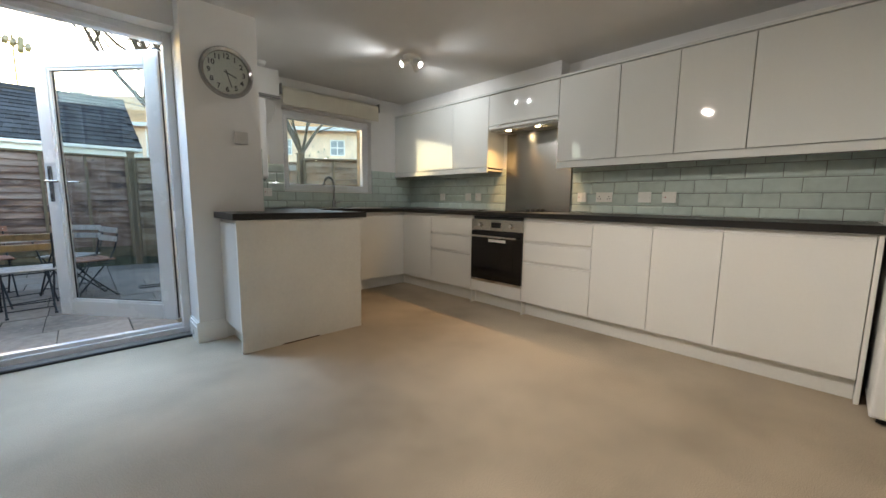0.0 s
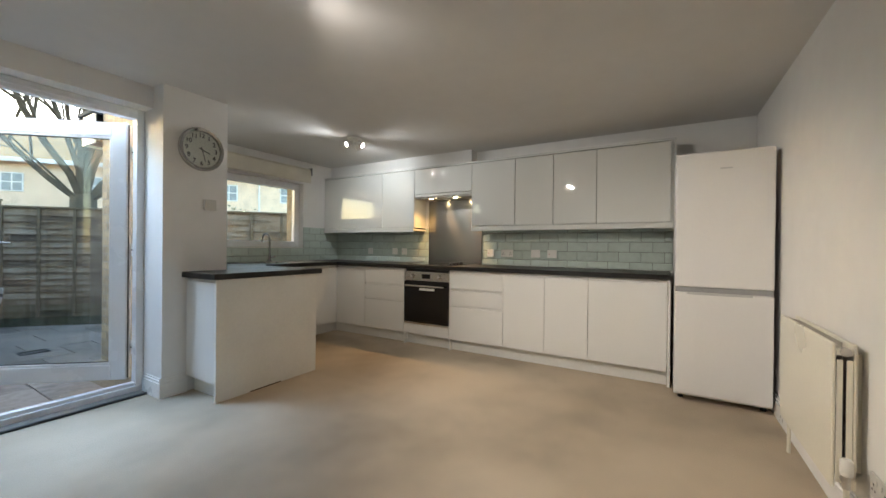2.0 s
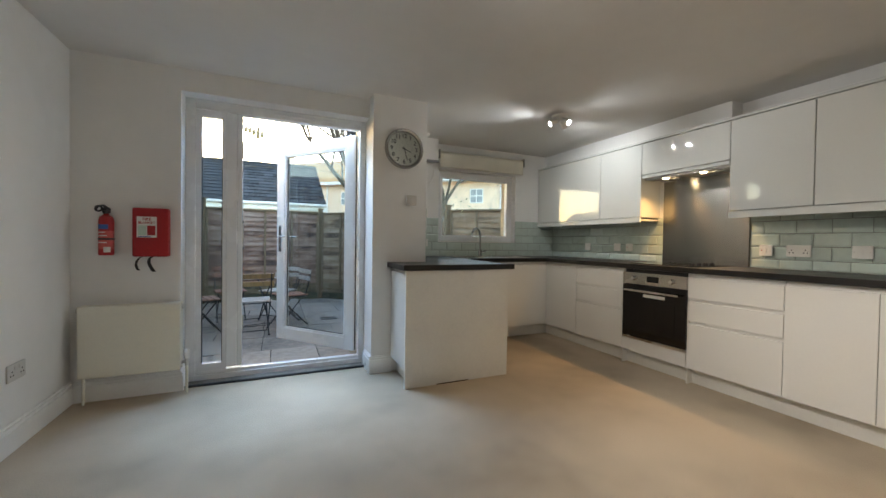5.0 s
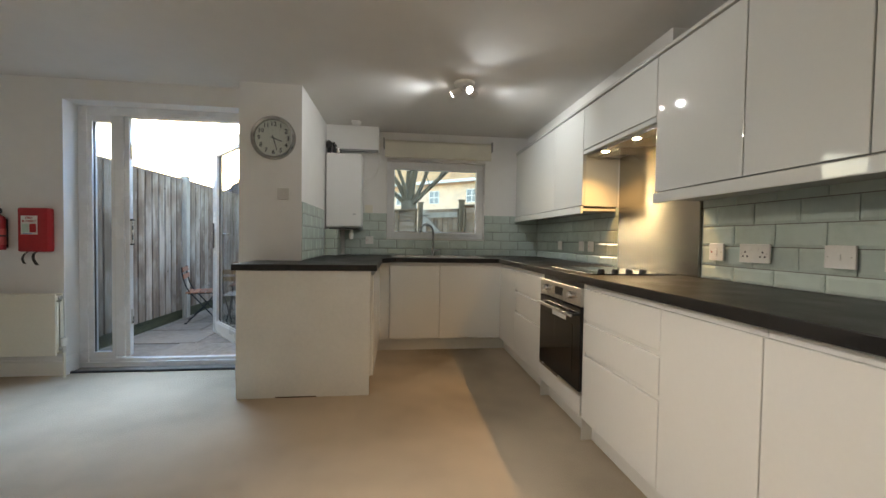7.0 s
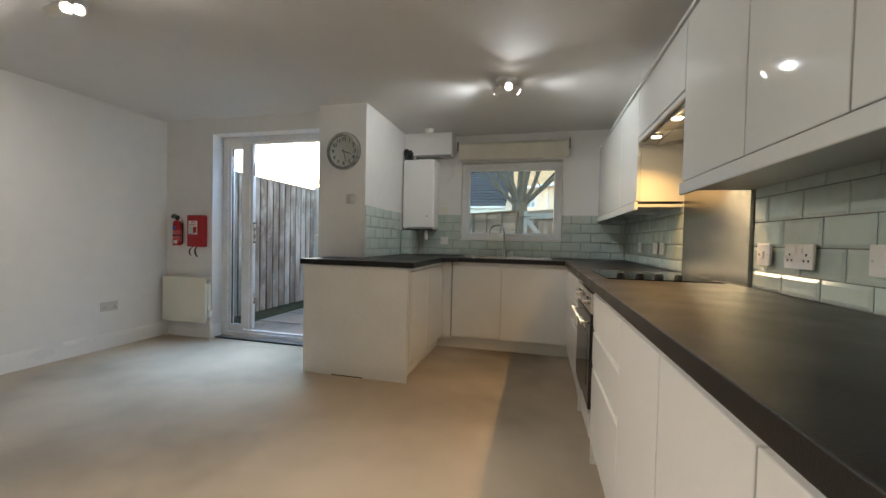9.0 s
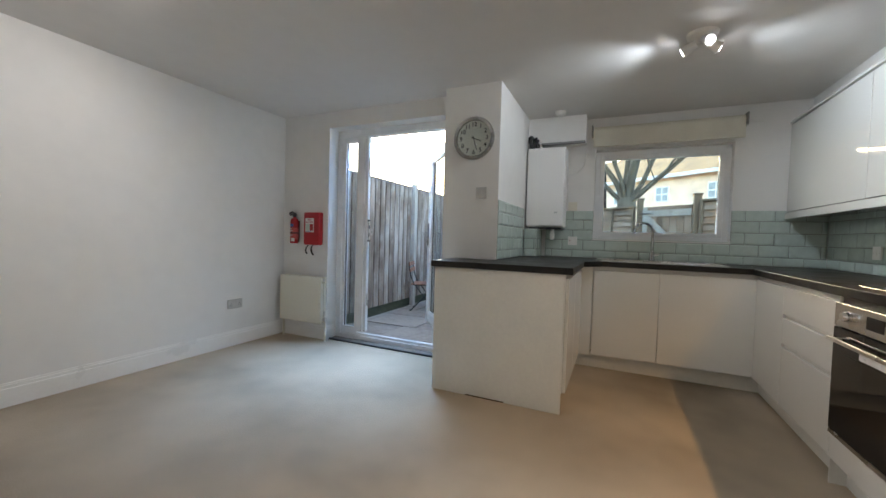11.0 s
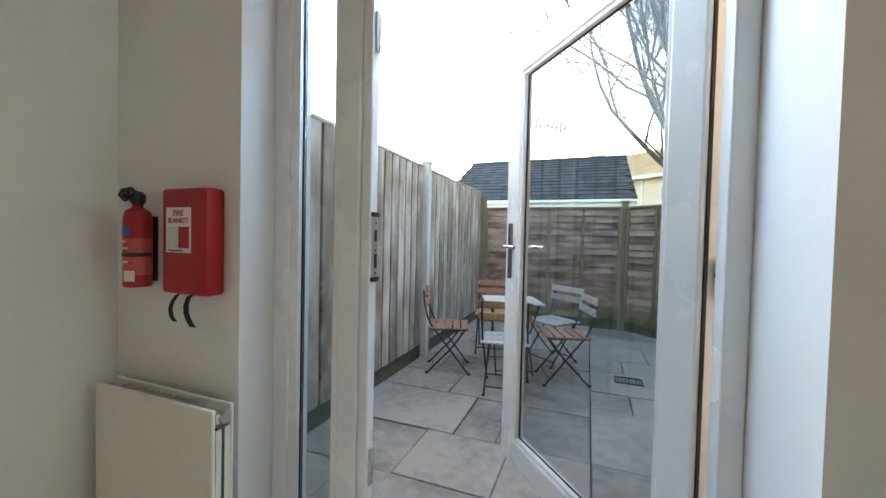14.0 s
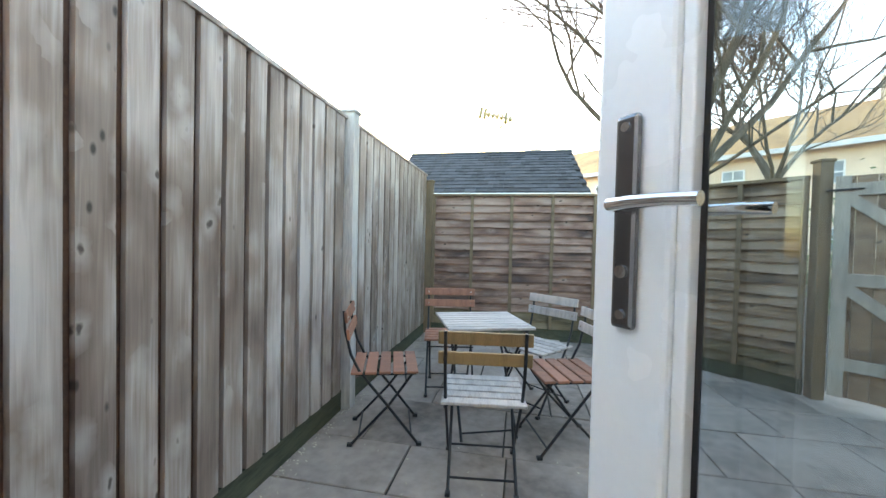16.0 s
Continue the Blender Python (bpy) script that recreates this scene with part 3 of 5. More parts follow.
def sink_unit(x0, x1):
    u = thing("sink_base_cabinet", "white handleless base cabinet under the kitchen window", "cabinet", ((x0 + x1) / 2, 4.3, 0), "base cabinets")
    part("body", boxes((x0 + 0.001, FYK + 0.02, 0.125, x1 - 0.001, YW - 0.03, 0.868)), SATIN, u)
    f = part("door", boxes((x0 + 0.0015, FYK, 0.125, x1 - 0.0015, FYK + 0.019, 0.838), bevel=0.003), SATIN, u)
    part("grip_channel", boxes((x0 + 0.003, FYK + 0.0165, 0.8385, x1 - 0.003, FYK + 0.0195, 0.859)), SATIN, f)


sink_unit(2.04, 2.525)
sink_unit(2.525, 3.145)
pen = thing("peninsula_cabinet", "white peninsula cabinet with scuffed plain end panel", "cabinet", (1.5, 3.3, 0))
part("body", boxes((1.07, 3.0, 0.125, 1.93, 3.40, 0.868)), SATIN, pen)
part("body", boxes((1.39, 3.40, 0.125, 1.93, YW - 0.03, 0.868)), SATIN, pen)
part("side_door", boxes((1.052, 3.0, 0.125, 1.0695, 3.395, 0.845), bevel=0.003), SATIN, pen)
part("inner_door", boxes((1.9305, 3.01, 0.125, 1.949, 3.42, 0.838), bevel=0.003), SATIN, pen)
part("inner_door", boxes((1.9305, 3.425, 0.125, 1.949, 3.96, 0.838), bevel=0.003), SATIN, pen)
part("filler", boxes((1.9305, 3.962, 0.125, 2.035, FYK + 0.02, 0.868)), SATIN, pen)
ep = boxes((1.045, 2.975, 0.0, 1.925, 2.9995, 0.868), bevel=0.0015)
part("end_panel", ep, PANEL, pen, "plain white end panel, chipped at the floor")
part("plinth", boxes((1.11, 3.0, 0.0, 1.88, 3.39, 0.1245)), PANEL, pen)
part("plinth", boxes((1.39, 3.395, 0.0, 1.88, 4.3, 0.1245)), PANEL, pen)
CHIP = material("chipped_board", (0.09, 0.06, 0.035), 0.9, vary=0.3, fine=40)
part("chip", prism([(1.30, 2.9745), (1.335, 2.9735), (1.42, 2.9733), (1.53, 2.9735), (1.57, 2.9745)], 0.0, 0.008), CHIP, pen, "chipped bare board edge")
plinths = thing("plinth", "white plinth boards under the base cabinets", "plinth", (3.2, 2.2, 0))
part("board", boxes((3.195, 0.25, 0.0, 3.213, 2.271, 0.1245)), PANEL, plinths)
part("board", boxes((3.195, 2.283, 0.0, 3.213, 2.874, 0.1245)), PANEL, plinths)
part("board", boxes((3.195, 2.886, 0.0, 3.213, 4.06, 0.1245)), PANEL, plinths)
part("board", boxes((1.885, 4.045, 0.0, 3.1945, 4.063, 0.1245)), PANEL, plinths)

worktop = thing("worktop", "dark brown laminate worktop with square edges", "worktop", (2.5, 3.6, 0.87))
WT0, WT1 = 0.87, 0.912
SX0, SX1, SY0, SY1 = 2.06, 2.98, 4.07, 4.50
part("east_run", boxes((3.105, 0.228, WT0, XR - 0.001, 3.955, WT1), bevel=0.003), WORKTOP, worktop)
part("north_run", boxes((1.975, 3.956, WT0, SX0, YW - 0.001, WT1), (SX1, 3.956, WT0, XR - 0.001, YW - 0.001, WT1), (SX0, 3.956, WT0, SX1, SY0, WT1), (SX0, SY1, WT0, SX1, YW - 0.001, WT1)), WORKTOP, worktop)
part("peninsula_run", boxes((1.022, 2.955, WT0, 1.974, 3.404, WT1), bevel=0.003), WORKTOP, worktop)
part("return_run", prism([(1.361, 3.4045), (1.974, 3.4045), (1.974, YW - 0.001), (1.361, YW - 0.001)], WT0, WT1), WORKTOP, worktop)
part("corner_fillet", prism([(1.9745, 3.80), (2.10, 3.9555), (1.9745, 3.9555)], WT0, WT1), WORKTOP, worktop)


def wall_unit(name, label, y0, y1, z0, z1, doors):
    u = thing(name, label, "cabinet", (3.6, (y0 + y1) / 2, z0), "wall cabinets")
    part("body", boxes((3.485, y0 + 0.001, z0, XR - 0.001, y1 - 0.001, z1)), GLOSS, u)
    for a, b in doors:
        part("door", boxes((3.465, a + 0.0015, z0 + 0.005, 3.484, b - 0.0015, z1 - 0.005), bevel=0.003), GLOSS, u)
    return u


WB, WT = 1.36, 2.08
wall_unit("wall_cabinet", "white high gloss wall cabinet with two doors", 2.985, 4.585, WB, WT, [(2.985, 3.50), (3.50, 4.585)])
wall_unit("hood_cabinet", "white high gloss cabinet over the cooker hood", 2.19, 2.983, 1.765, WT, [(2.19, 2.983)])
wall_unit("wall_cabinet", "white high gloss single door wall cabinet", 1.672, 2.188, WB, WT, [(1.672, 2.188)])
wall_unit("wall_cabinet", "white high gloss single door wall cabinet", 1.264, 1.67, WB, WT, [(1.264, 1.67)])
wall_unit("wall_cabinet", "white high gloss single door wall cabinet", 0.85, 1.262, WB, WT, [(0.85, 1.262)])
wall_unit("wall_cabinet", "white high gloss single door wall cabinet", 0.215, 0.848, WB, WT, [(0.232, 0.848)])
for y0, y1 in ((0.215, 2.188), (2.985, 4.585)):
    pel = thing("light_pelmet", "white gloss pelmet strip below the wall cabinets", "pelmet", (3.48, (y0 + y1) / 2, 1.30), "pelmets")
    part("strip", boxes((3.455, y0, 1.305, 3.475, y1, 1.358), bevel=0.004), GLOSS, pel)
    part("underside", boxes((3.476, y0, 1.325, XR - 0.012, y1, 1.343)), GLOSS, pel)
cor = thing("cornice", "white trim strip along the wall cabinet tops", "trim", (3.48, 2.4, WT))
part("strip", boxes((3.455, 0.213, WT + 0.001, XR - 0.001, 4.586, WT + 0.021), bevel=0.003), GLOSS, cor)
side = thing("cabinet_end_panel", "white panel at the end of the wall cabinets", "panel", (3.6, 0.2, 1.3))
part("panel", boxes((3.455, 0.196, 1.30, XR - 0.001, 0.212, WT + 0.021), bevel=0.002), GLOSS, side)

# hood, splashback, hob, oven
WARM = (1.0, 0.56, 0.18)
hood = thing("cooker_hood", "built-in steel cooker hood with two lit lamps", "cooker hood", (3.6, 2.59, 1.72))
part("housing", boxes((3.49, 2.20, 1.715, XR - 0.004, 2.972, 1.763), bevel=0.003), STEEL, hood)
part("front_trim", boxes((3.466, 2.194, 1.735, 3.489, 2.979, 1.762), bevel=0.003), GLOSS, hood)
for y0, y1 in ((2.23, 2.575), (2.60, 2.945)):
    part("filter", boxes((3.56, y0, 1.711, 3.72, y1, 1.7145)), STEEL, hood)
BULB_WARM = glow("warm_bulb", (1.0, 0.78, 0.45), 14)
for y in (2.42, 2.76):
    lamp = part("lamp_rim", lathe([(0.0, 0), (0.033, 0), (0.033, 0.004), (0.0, 0.004)], (3.51, y, 1.7105), "Z", 24), CHROME, hood)
    part("bulb", lathe([(0.0, 0), (0.025, 0), (0.02, 0.004), (0.0, 0.005)], (3.51, y, 1.7102), "-Z", 24), BULB_WARM, lamp, "lit warm bulb")
    spot("hood_lamp", (3.51, y, 1.70), (3.44, y, 0), 6.5, WARM, 128, 0.9, 0.014)
back = thing("splashback", "brushed stainless steel splashback behind the hob", "splashback", (3.735, 2.57, 0.913))
part("sheet", boxes((3.722, 2.175, 0.9125, 3.7445, 2.93, 1.7145), bevel=0.001), SHEET, back)

oven = thing("oven", "built-in black glass and steel electric oven", "oven", (3.13, 2.58, 0.2))
OY0, OY1 = 2.284, 2.872
part("body", boxes((3.14, OY0 + 0.01, 0.24, 3.68, OY1 - 0.01, 0.866)), BLACK, oven)
fas = part("control_panel", boxes((3.118, OY0, 0.735, 3.1395, OY1, 0.838), bevel=0.003), STEEL, oven, "brushed steel control panel")
for y in (2.40, 2.755):
    part("knob", lathe([(0.022, 0), (0.021, 0.014), (0.016, 0.026), (0.0, 0.027)], (3.1175, y, 0.787), "-X", 24), CHROME, fas, smooth=40)
part("display", boxes((3.1162, 2.52, 0.762, 3.1178, 2.63, 0.812)), BLACK_GLASS, fas)
od = part("oven_door", boxes((3.117, OY0, 0.262, 3.1395, OY1, 0.728), bevel=0.003), BLACK_GLASS, oven, "black glass oven door")
part("inner_window", boxes((3.1155, OY0 + 0.09, 0.35, 3.1168, OY1 - 0.09, 0.62)), BLACK_GLASS, od)
part("door_handle", boxes((3.075, OY0 + 0.04, 0.672, 3.09, OY1 - 0.04, 0.688), (3.09, OY0 + 0.06, 0.674, 3.117, OY0 + 0.08, 0.686), (3.09, OY1 - 0.08, 0.674, 3.117, OY1 - 0.06, 0.686), bevel=0.003), STEEL, od)
part("sticker", boxes((3.1150, 2.46, 0.628, 3.1165, 2.66, 0.655)), WHITE_PLASTIC, od, "pale paper energy sticker")
part("base_trim", boxes((3.118, OY0, 0.242, 3.1395, OY1, 0.26)), STEEL, oven)
opl = thing("oven_filler", "white filler strip under the oven", "panel", (3.13, 2.58, 0.125))
part("strip", boxes((3.125, OY0, 0.1255, 3.15, OY1, 0.238), bevel=0.002), SATIN, opl)

hob = thing("hob", "black glass hob with four control knobs", "hob", (3.42, 2.57, WT1))
part("glass", boxes((3.19, 2.29, WT1 + 0.0005, 3.69, 2.87, WT1 + 0.006), bevel=0.002), BLACK_GLASS, hob)
for i in range(4):
    part("knob", lathe([(0.02, 0), (0.019, 0.016), (0.014, 0.024), (0.0, 0.025)], (3.26 + 0.085 * i, 2.335, WT1 + 0.0062), "Z", 20), BLACK, hob, smooth=40)

# fridge
fr = thing("fridge_freezer", "tall white fridge freezer against the wall", "fridge", (3.15, -0.08, 0))
part("body", boxes((2.93, -0.365, 0.03, 3.52, 0.205, 1.82), bevel=0.006), FRIDGE, fr)
fd = part("fridge_door", boxes((2.87, -0.365, 0.845, 2.925, 0.205, 1.82), bevel=0.010), FRIDGE, fr)
zd = part("freezer_door", boxes((2.87, -0.365, 0.055, 2.925, 0.205, 0.805), bevel=0.010), FRIDGE, fr)
part("handle_gap", boxes((2.887, -0.362, 0.806, 2.928, 0.202, 0.844)), material("grey_grip", (0.35, 0.35, 0.35), 0.4), fr, "grey recessed grip")
part("grip_lip", boxes((2.868, -0.25, 0.79, 2.875, 0.13, 0.806), bevel=0.002), material("pale_grey_plastic", (0.55, 0.55, 0.54), 0.4), zd)
part("badge", boxes((2.869, -0.13, 1.69, 2.8699, -0.06, 1.70)), material("silver_badge", (0.6, 0.6, 0.6), 0.3, 0.6), fd)
for y in (-0.33, 0.16):
    part("foot", lathe([(0.018, 0), (0.018, 0.03), (0.0, 0.03)], (2.975, y, 0.001)), BLACK, fr)
    part("foot", lathe([(0.018, 0), (0.018, 0.03), (0.0, 0.03)], (3.46, y, 0.001)), BLACK, fr)

# ---- the patio ----
structure("ground", boxes((-70, -40, GROUND - 0.5, 70, 90, GROUND - 0.035)), SOIL, "bare earth ground reaching to the distance", "ground")
FENX = -1.18


def fence_post(x, y, z1, mat=POST, label="square timber fence post with a cap"):
    u = thing("fence_post", label, "fence post", (x, y, GROUND), "fence posts")
    part("shaft", boxes((x - 0.047, y - 0.047, GROUND - 0.034, x + 0.047, y + 0.047, z1), bevel=0.004), mat, u)
    part("cap", boxes((x - 0.06, y - 0.06, z1, x + 0.06, y + 0.06, z1 + 0.025), bevel=0.008), mat, u)
    return u


PALE_POST = material("pale_weathered_post", (0.46, 0.435, 0.40), 0.8, vary=0.2, scale=4, fine=30, stretch=(4, 4, 0.4), bump=0.3, bump_scale=40)
GRAVEL_BOARD = material("damp_gravel_board", (0.055, 0.058, 0.035), 0.85, vary=0.35, scale=4, fine=30, stretch=(1, 0.4, 3), bump=0.3, bump_scale=30)


def feather_fence(y0, y1, ztop):
    f = thing("board_fence", "tall weathered grey-brown upright board fence", "fence", (FENX, (y0 + y1) / 2, GROUND), "fences")
    part("gravel_board", boxes((FENX - 0.02, y0, GROUND - 0.034, FENX + 0.012, y1, GROUND + 0.14), bevel=0.003), GRAVEL_BOARD, f, "damp greenish gravel board")
    part("top_rail", boxes((FENX - 0.035, y0, ztop, FENX + 0.03, y1, ztop + 0.025), bevel=0.003), FENCE_GREY, f)
    for z in (0.25, 1.0, 1.7):
        part("back_rail", boxes((FENX - 0.075, y0, z, FENX - 0.02, y1, z + 0.07)), FENCE_GREY, f)
    # added dark sheet: shade and unweathered edges between boards, put into its colour
    part("gap_shade_sheet", boxes((FENX - 0.019, y0, GROUND + 0.141, FENX - 0.006, y1, ztop)), GAP_SHADE_BROWN, f, "dark sheet giving the gaps their shade and unweathered brown")
    n = round((y1 - y0) / 0.1416)
    w = (y1 - y0) / n
    kinds = []
    for k in range(5):
        bm = prism([(-0.005, 0.0), (0.016, 0.001), (0.020, w * 0.5), (0.017, w - 0.029), (-0.005, w - 0.028)], 0, ztop - GROUND - 0.141)
        bmesh.ops.subdivide_edges(bm, edges=[e for e in bm.edges if abs((e.verts[0].co - e.verts[1].co).z) > 1], cuts=6)
        for v in bm.verts:
            v.co.x += 0.004 * noise.noise((k * 7.0, v.co.y * 3, v.co.z * 1.4))
            v.co.y += 0.005 * noise.noise((k * 3.0 + 5, v.co.y * 2, v.co.z * 1.1))
        kinds.append(mesh_of("board", bm, FENCE_GREY))
    for i in range(n):
        b = new("board", kinds[random.randrange(5)])
        b.parent = f
        b.location = (random.uniform(0.0, 0.003), y0 + i * w - (y0 + y1) / 2, 0.141)
    return f


# dark brown with the shade of the board gaps painted in
GAP_SHADE_BROWN = material("shaded_gap_brown", (0.085, 0.042, 0.026), 0.9, vary=0.3)
feather_fence(3.86, 6.55, 1.93)
feather_fence(6.65, 8.96, 1.93)
fence_post(FENX + 0.03, 6.60, 1.98, PALE_POST, "pale weathered square fence post with a cap")
fence_post(FENX + 0.05, 9.02, 1.86)


def lap_panel(p, q, ztop, battens, mat):
    """A framed panel of overlapping wavy boards between two ground points."""
    p, q = Vector((*p, 0)), Vector((*q, 0))
    d = q - p
    w = d.length
    f = thing("lap_fence_panel", "brown overlapping lap board fence panel with battens", "fence", (0, 0, 0), "fences")
    z0 = GROUND - 0.02
    part("gravel_board", boxes((0, -0.02, z0, w, 0.02, GROUND + 0.16), bevel=0.003), GRAVEL_BOARD, f, "mossy damp gravel board", local=True)
    n = round((ztop - GROUND - 0.2) / 0.098)
    h = (ztop - 0.03 - GROUND - 0.16) / n
    for i in range(n):
        bm = bmesh.new()
        m = 14
        rows = []
        for j in range(m + 1):
            x = w * j / m
            lo = 0.016 * noise.noise((x * 2.2, i * 3.7, 1.0)) + 0.006 * noise.noise((x * 7, i * 2.1, 3.0))
            rows.append([bm.verts.new((x, y, z)) for y, z in ((-0.040, lo - 0.018), (-0.006, h), (0.002, h), (-0.020, lo - 0.018))])
        for a, b in zip(rows, rows[1:]):
            for k in range(4):
                bm.faces.new((a[k], a[(k + 1) % 4], b[(k + 1) % 4], b[k]))
        bm.faces.new(rows[0][::-1]), bm.faces.new(rows[-1])
        bmesh.ops.recalc_face_normals(bm, faces=bm.faces[:])
        bmesh.ops.translate(bm, vec=(0, 0, GROUND + 0.16 + i * h), verts=bm.verts[:])
        part("lap_board", bm, MOSSY if i < 2 else mat, f, "green-stained damp board" if i < 2 else "", local=True)
    for i in range(battens + 1):
        x = 0.02 + (w - 0.04) * i / battens
        part("batten", boxes((x - 0.02, -0.060, GROUND + 0.14, x + 0.02, -0.040, ztop - 0.03), bevel=0.002), POST, f, local=True)
    part("capping", boxes((0, -0.06, ztop - 0.03, w, 0.025, ztop), bevel=0.003), POST, f, local=True)
    f.matrix_basis = Matrix.Translation(p) @ pose(0, 0, 0, 0, 0, math.degrees(math.atan2(d.y, d.x)))
    return f


MOSSY = weathered("mossy_lap_board", (0.055, 0.042, 0.02), (0.15, 0.112, 0.06), (0.24, 0.19, 0.12), "X", 0.85)
LAP_PALE = weathered("pale_lap_board", (0.085, 0.052, 0.03), (0.25, 0.165, 0.098), (0.36, 0.27, 0.19), "X", 0.8)
lap_panel((FENX + 0.10, 9.03), (1.02, 9.08), 1.70, 4, FENCE_BROWN)
fence_post(1.075, 9.07, 1.76)
lap_panel((1.125, 9.02), (2.49, 7.78), 1.69, 4, LAP_PALE)
fence_post(2.545, 7.73, 1.79)
fence_post(3.25, 7.09, 1.79)
lap_panel((3.30, 7.05), (4.85, 5.73), 1.72, 4, LAP_PALE)


GATE_RAIL = material("gate_rail_timber", (0.34, 0.305, 0.25), 0.8, vary=0.2, scale=4, fine=30, stretch=(4, 4, 0.4), bump=0.3, bump_scale=40)


def gate(p, q):
    p, q = Vector((*p, 0)), Vector((*q, 0))
    w = (q - p).length
    g = thing("garden_gate", "weathered braced timber garden gate", "gate", (0, 0, 0))
    n = 7
    for i in range(n):
        part("board", boxes((w * i / n + 0.002, -0.008, GROUND + 0.06, w * (i + 1) / n - 0.002, 0.012, 1.66), bevel=0.002), LAP_PALE, g, local=True)
    for z in (0.10, 0.78, 1.50):
        part("ledge", boxes((0, -0.032, z, w, -0.009, z + 0.1), bevel=0.003), GATE_RAIL, g, local=True)
    part("stile", boxes((0, -0.035, GROUND + 0.06, 0.09, -0.0325, 1.66)), GATE_RAIL, g, local=True)
    for za, zb in ((0.20, 0.78), (0.88, 1.50)):
        bm = boxes((0, -0.032, 0, math.hypot(w - 0.1, zb - za), -0.010, 0.085), bevel=0.002)
        bmesh.ops.rotate(bm, cent=(0, 0, 0), matrix=pose(0, 0, 0, 0, math.degrees(math.atan2(zb - za, w - 0.1)), 0).to_3x3(), verts=bm.verts[:])
        bmesh.ops.translate(bm, vec=(0.03, 0, zb - 0.03), verts=bm.verts[:])
        part("brace", bm, GATE_RAIL, g, local=True)
    part("bolt", rod(bmesh.new(), (-0.05, -0.045, 1.55), (0.16, -0.045, 1.55), 0.008), IRON, g, "black iron bolt", local=True)
    d = q - p
    g.matrix_basis = Matrix.Translation(p) @ pose(0, 0, 0, 0, 0, math.degrees(math.atan2(d.y, d.x)))


gate((2.605, 7.675), (3.20, 7.14))


# bistro set
def bistro_chair(at, face, slat, back_slat, label):
    c = thing("folding_chair", label, "chair", (0, 0, 0), "folding chairs round the table")
    hw = 0.19
    for s in (-1, 1):
        y = s * hw
        part("back_leg", pipe([(-0.245, y, 0.82), (-0.235, y, 0.70), (-0.20, y, 0.56), (-0.15, y, 0.46), (0.03, y, 0.235), (0.21, y, 0.005)], 0.0085, 8), IRON, c, local=True, smooth=50)
        part("front_leg", pipe([(0.17, y * 0.88, 0.435), (0.03, y * 0.88, 0.245), (-0.20, y * 0.88, 0.005)], 0.0085, 8), IRON, c, local=True, smooth=50)
        part("foot", boxes((0.195, y - 0.013, 0, 0.228, y + 0.013, 0.02), bevel=0.004), BLACK, c, local=True)
        part("foot", boxes((-0.218, y * 0.88 - 0.013, 0, -0.185, y * 0.88 + 0.013, 0.02), bevel=0.004), BLACK, c, local=True)
        part("seat_rail", rods(((-0.17, y * 0.94, 0.435), (0.19, y * 0.94, 0.435)), r=0.007), IRON, c, local=True)
    part("crossbar", rods(((0.165, -hw, 0.06), (0.165, hw, 0.06)), r=0.006), IRON, c, local=True)
    part("crossbar", rods(((-0.15, -hw * 0.88, 0.06), (-0.15, hw * 0.88, 0.06)), r=0.006), IRON, c, local=True)
    part("crossbar", rods(((0.13, -hw, 0.38), (0.13, hw, 0.38)), r=0.006), IRON, c, local=True)
    for i in range(5):
        x = -0.165 + i * 0.083
        part("seat_slat", boxes((x - 0.034, -0.21, 0.444, x + 0.034, 0.21, 0.46), bevel=0.004), slat, c, local=True)
    for z, x in ((0.785, -0.246), (0.685, -0.232)):
        bm = boxes((-0.008, -0.225, -0.032, 0.008, 0.225, 0.032), bevel=0.004)
        bmesh.ops.transform(bm, matrix=pose(x + 0.017, 0, z, 0, -8, 0), verts=bm.verts[:])
        s = part("back_slat", bm, back_slat, c, local=True)
        part("screw", rods(((x + 0.006, -0.19, z), (x + 0.03, -0.19, z)), ((x + 0.006, 0.19, z), (x + 0.03, 0.19, z)), r=0.005), STEEL, s, local=True)
    c.matrix_basis = pose(at[0], at[1], GROUND + 0.002, 0, 0, face)


bistro_chair((-0.75, 6.32), 19, SLAT_RED, SLAT_RED, "folding bistro chair with reddish wooden slats and black frame")
bistro_chair((-0.09, 6.02), 97, SLAT_GREY, SLAT_OLIVE, "folding bistro chair with bleached seat and varnished back slats")
bistro_chair((0.37, 6.47), 198, SLAT_RED, SLAT_GREY, "folding bistro chair with worn reddish seat slats")
bistro_chair((-0.48, 7.16), 282, SLAT_RED, SLAT_RED, "folding bistro chair with red-brown slats near the fence")
bistro_chair((0.22, 7.02), 232, SLAT_GREY, SLAT_GREY, "folding bistro chair with greyed bleached slats")
tab = thing("bistro_table", "square folding bistro table with bleached slatted top", "table", (0, 0, 0))
for i in range(8):
    y = -0.245 + i * 0.07
    part("top_slat", boxes((-0.28, y - 0.029, 0.695, 0.28, y + 0.029, 0.712), bevel=0.004), SLAT_GREY, tab, local=True)
for s in (-1, 1):
    part("top_rail", boxes((s * 0.22 - 0.012, -0.27, 0.678, s * 0.22 + 0.012, 0.27, 0.6945), bevel=0.002), IRON, tab, local=True)
    part("leg", pipe([(0.22 * s, -0.25, 0.68), (0.2 * s, 0.0, 0.36), (0.2 * s, 0.25, 0.0)], 0.009, 8), IRON, tab, local=True, smooth=50)
    part("leg", pipe([(0.18 * s, 0.25, 0.68), (0.18 * s, 0.0, 0.36), (0.18 * s, -0.25, 0.0)], 0.009, 8), IRON, tab, local=True, smooth=50)
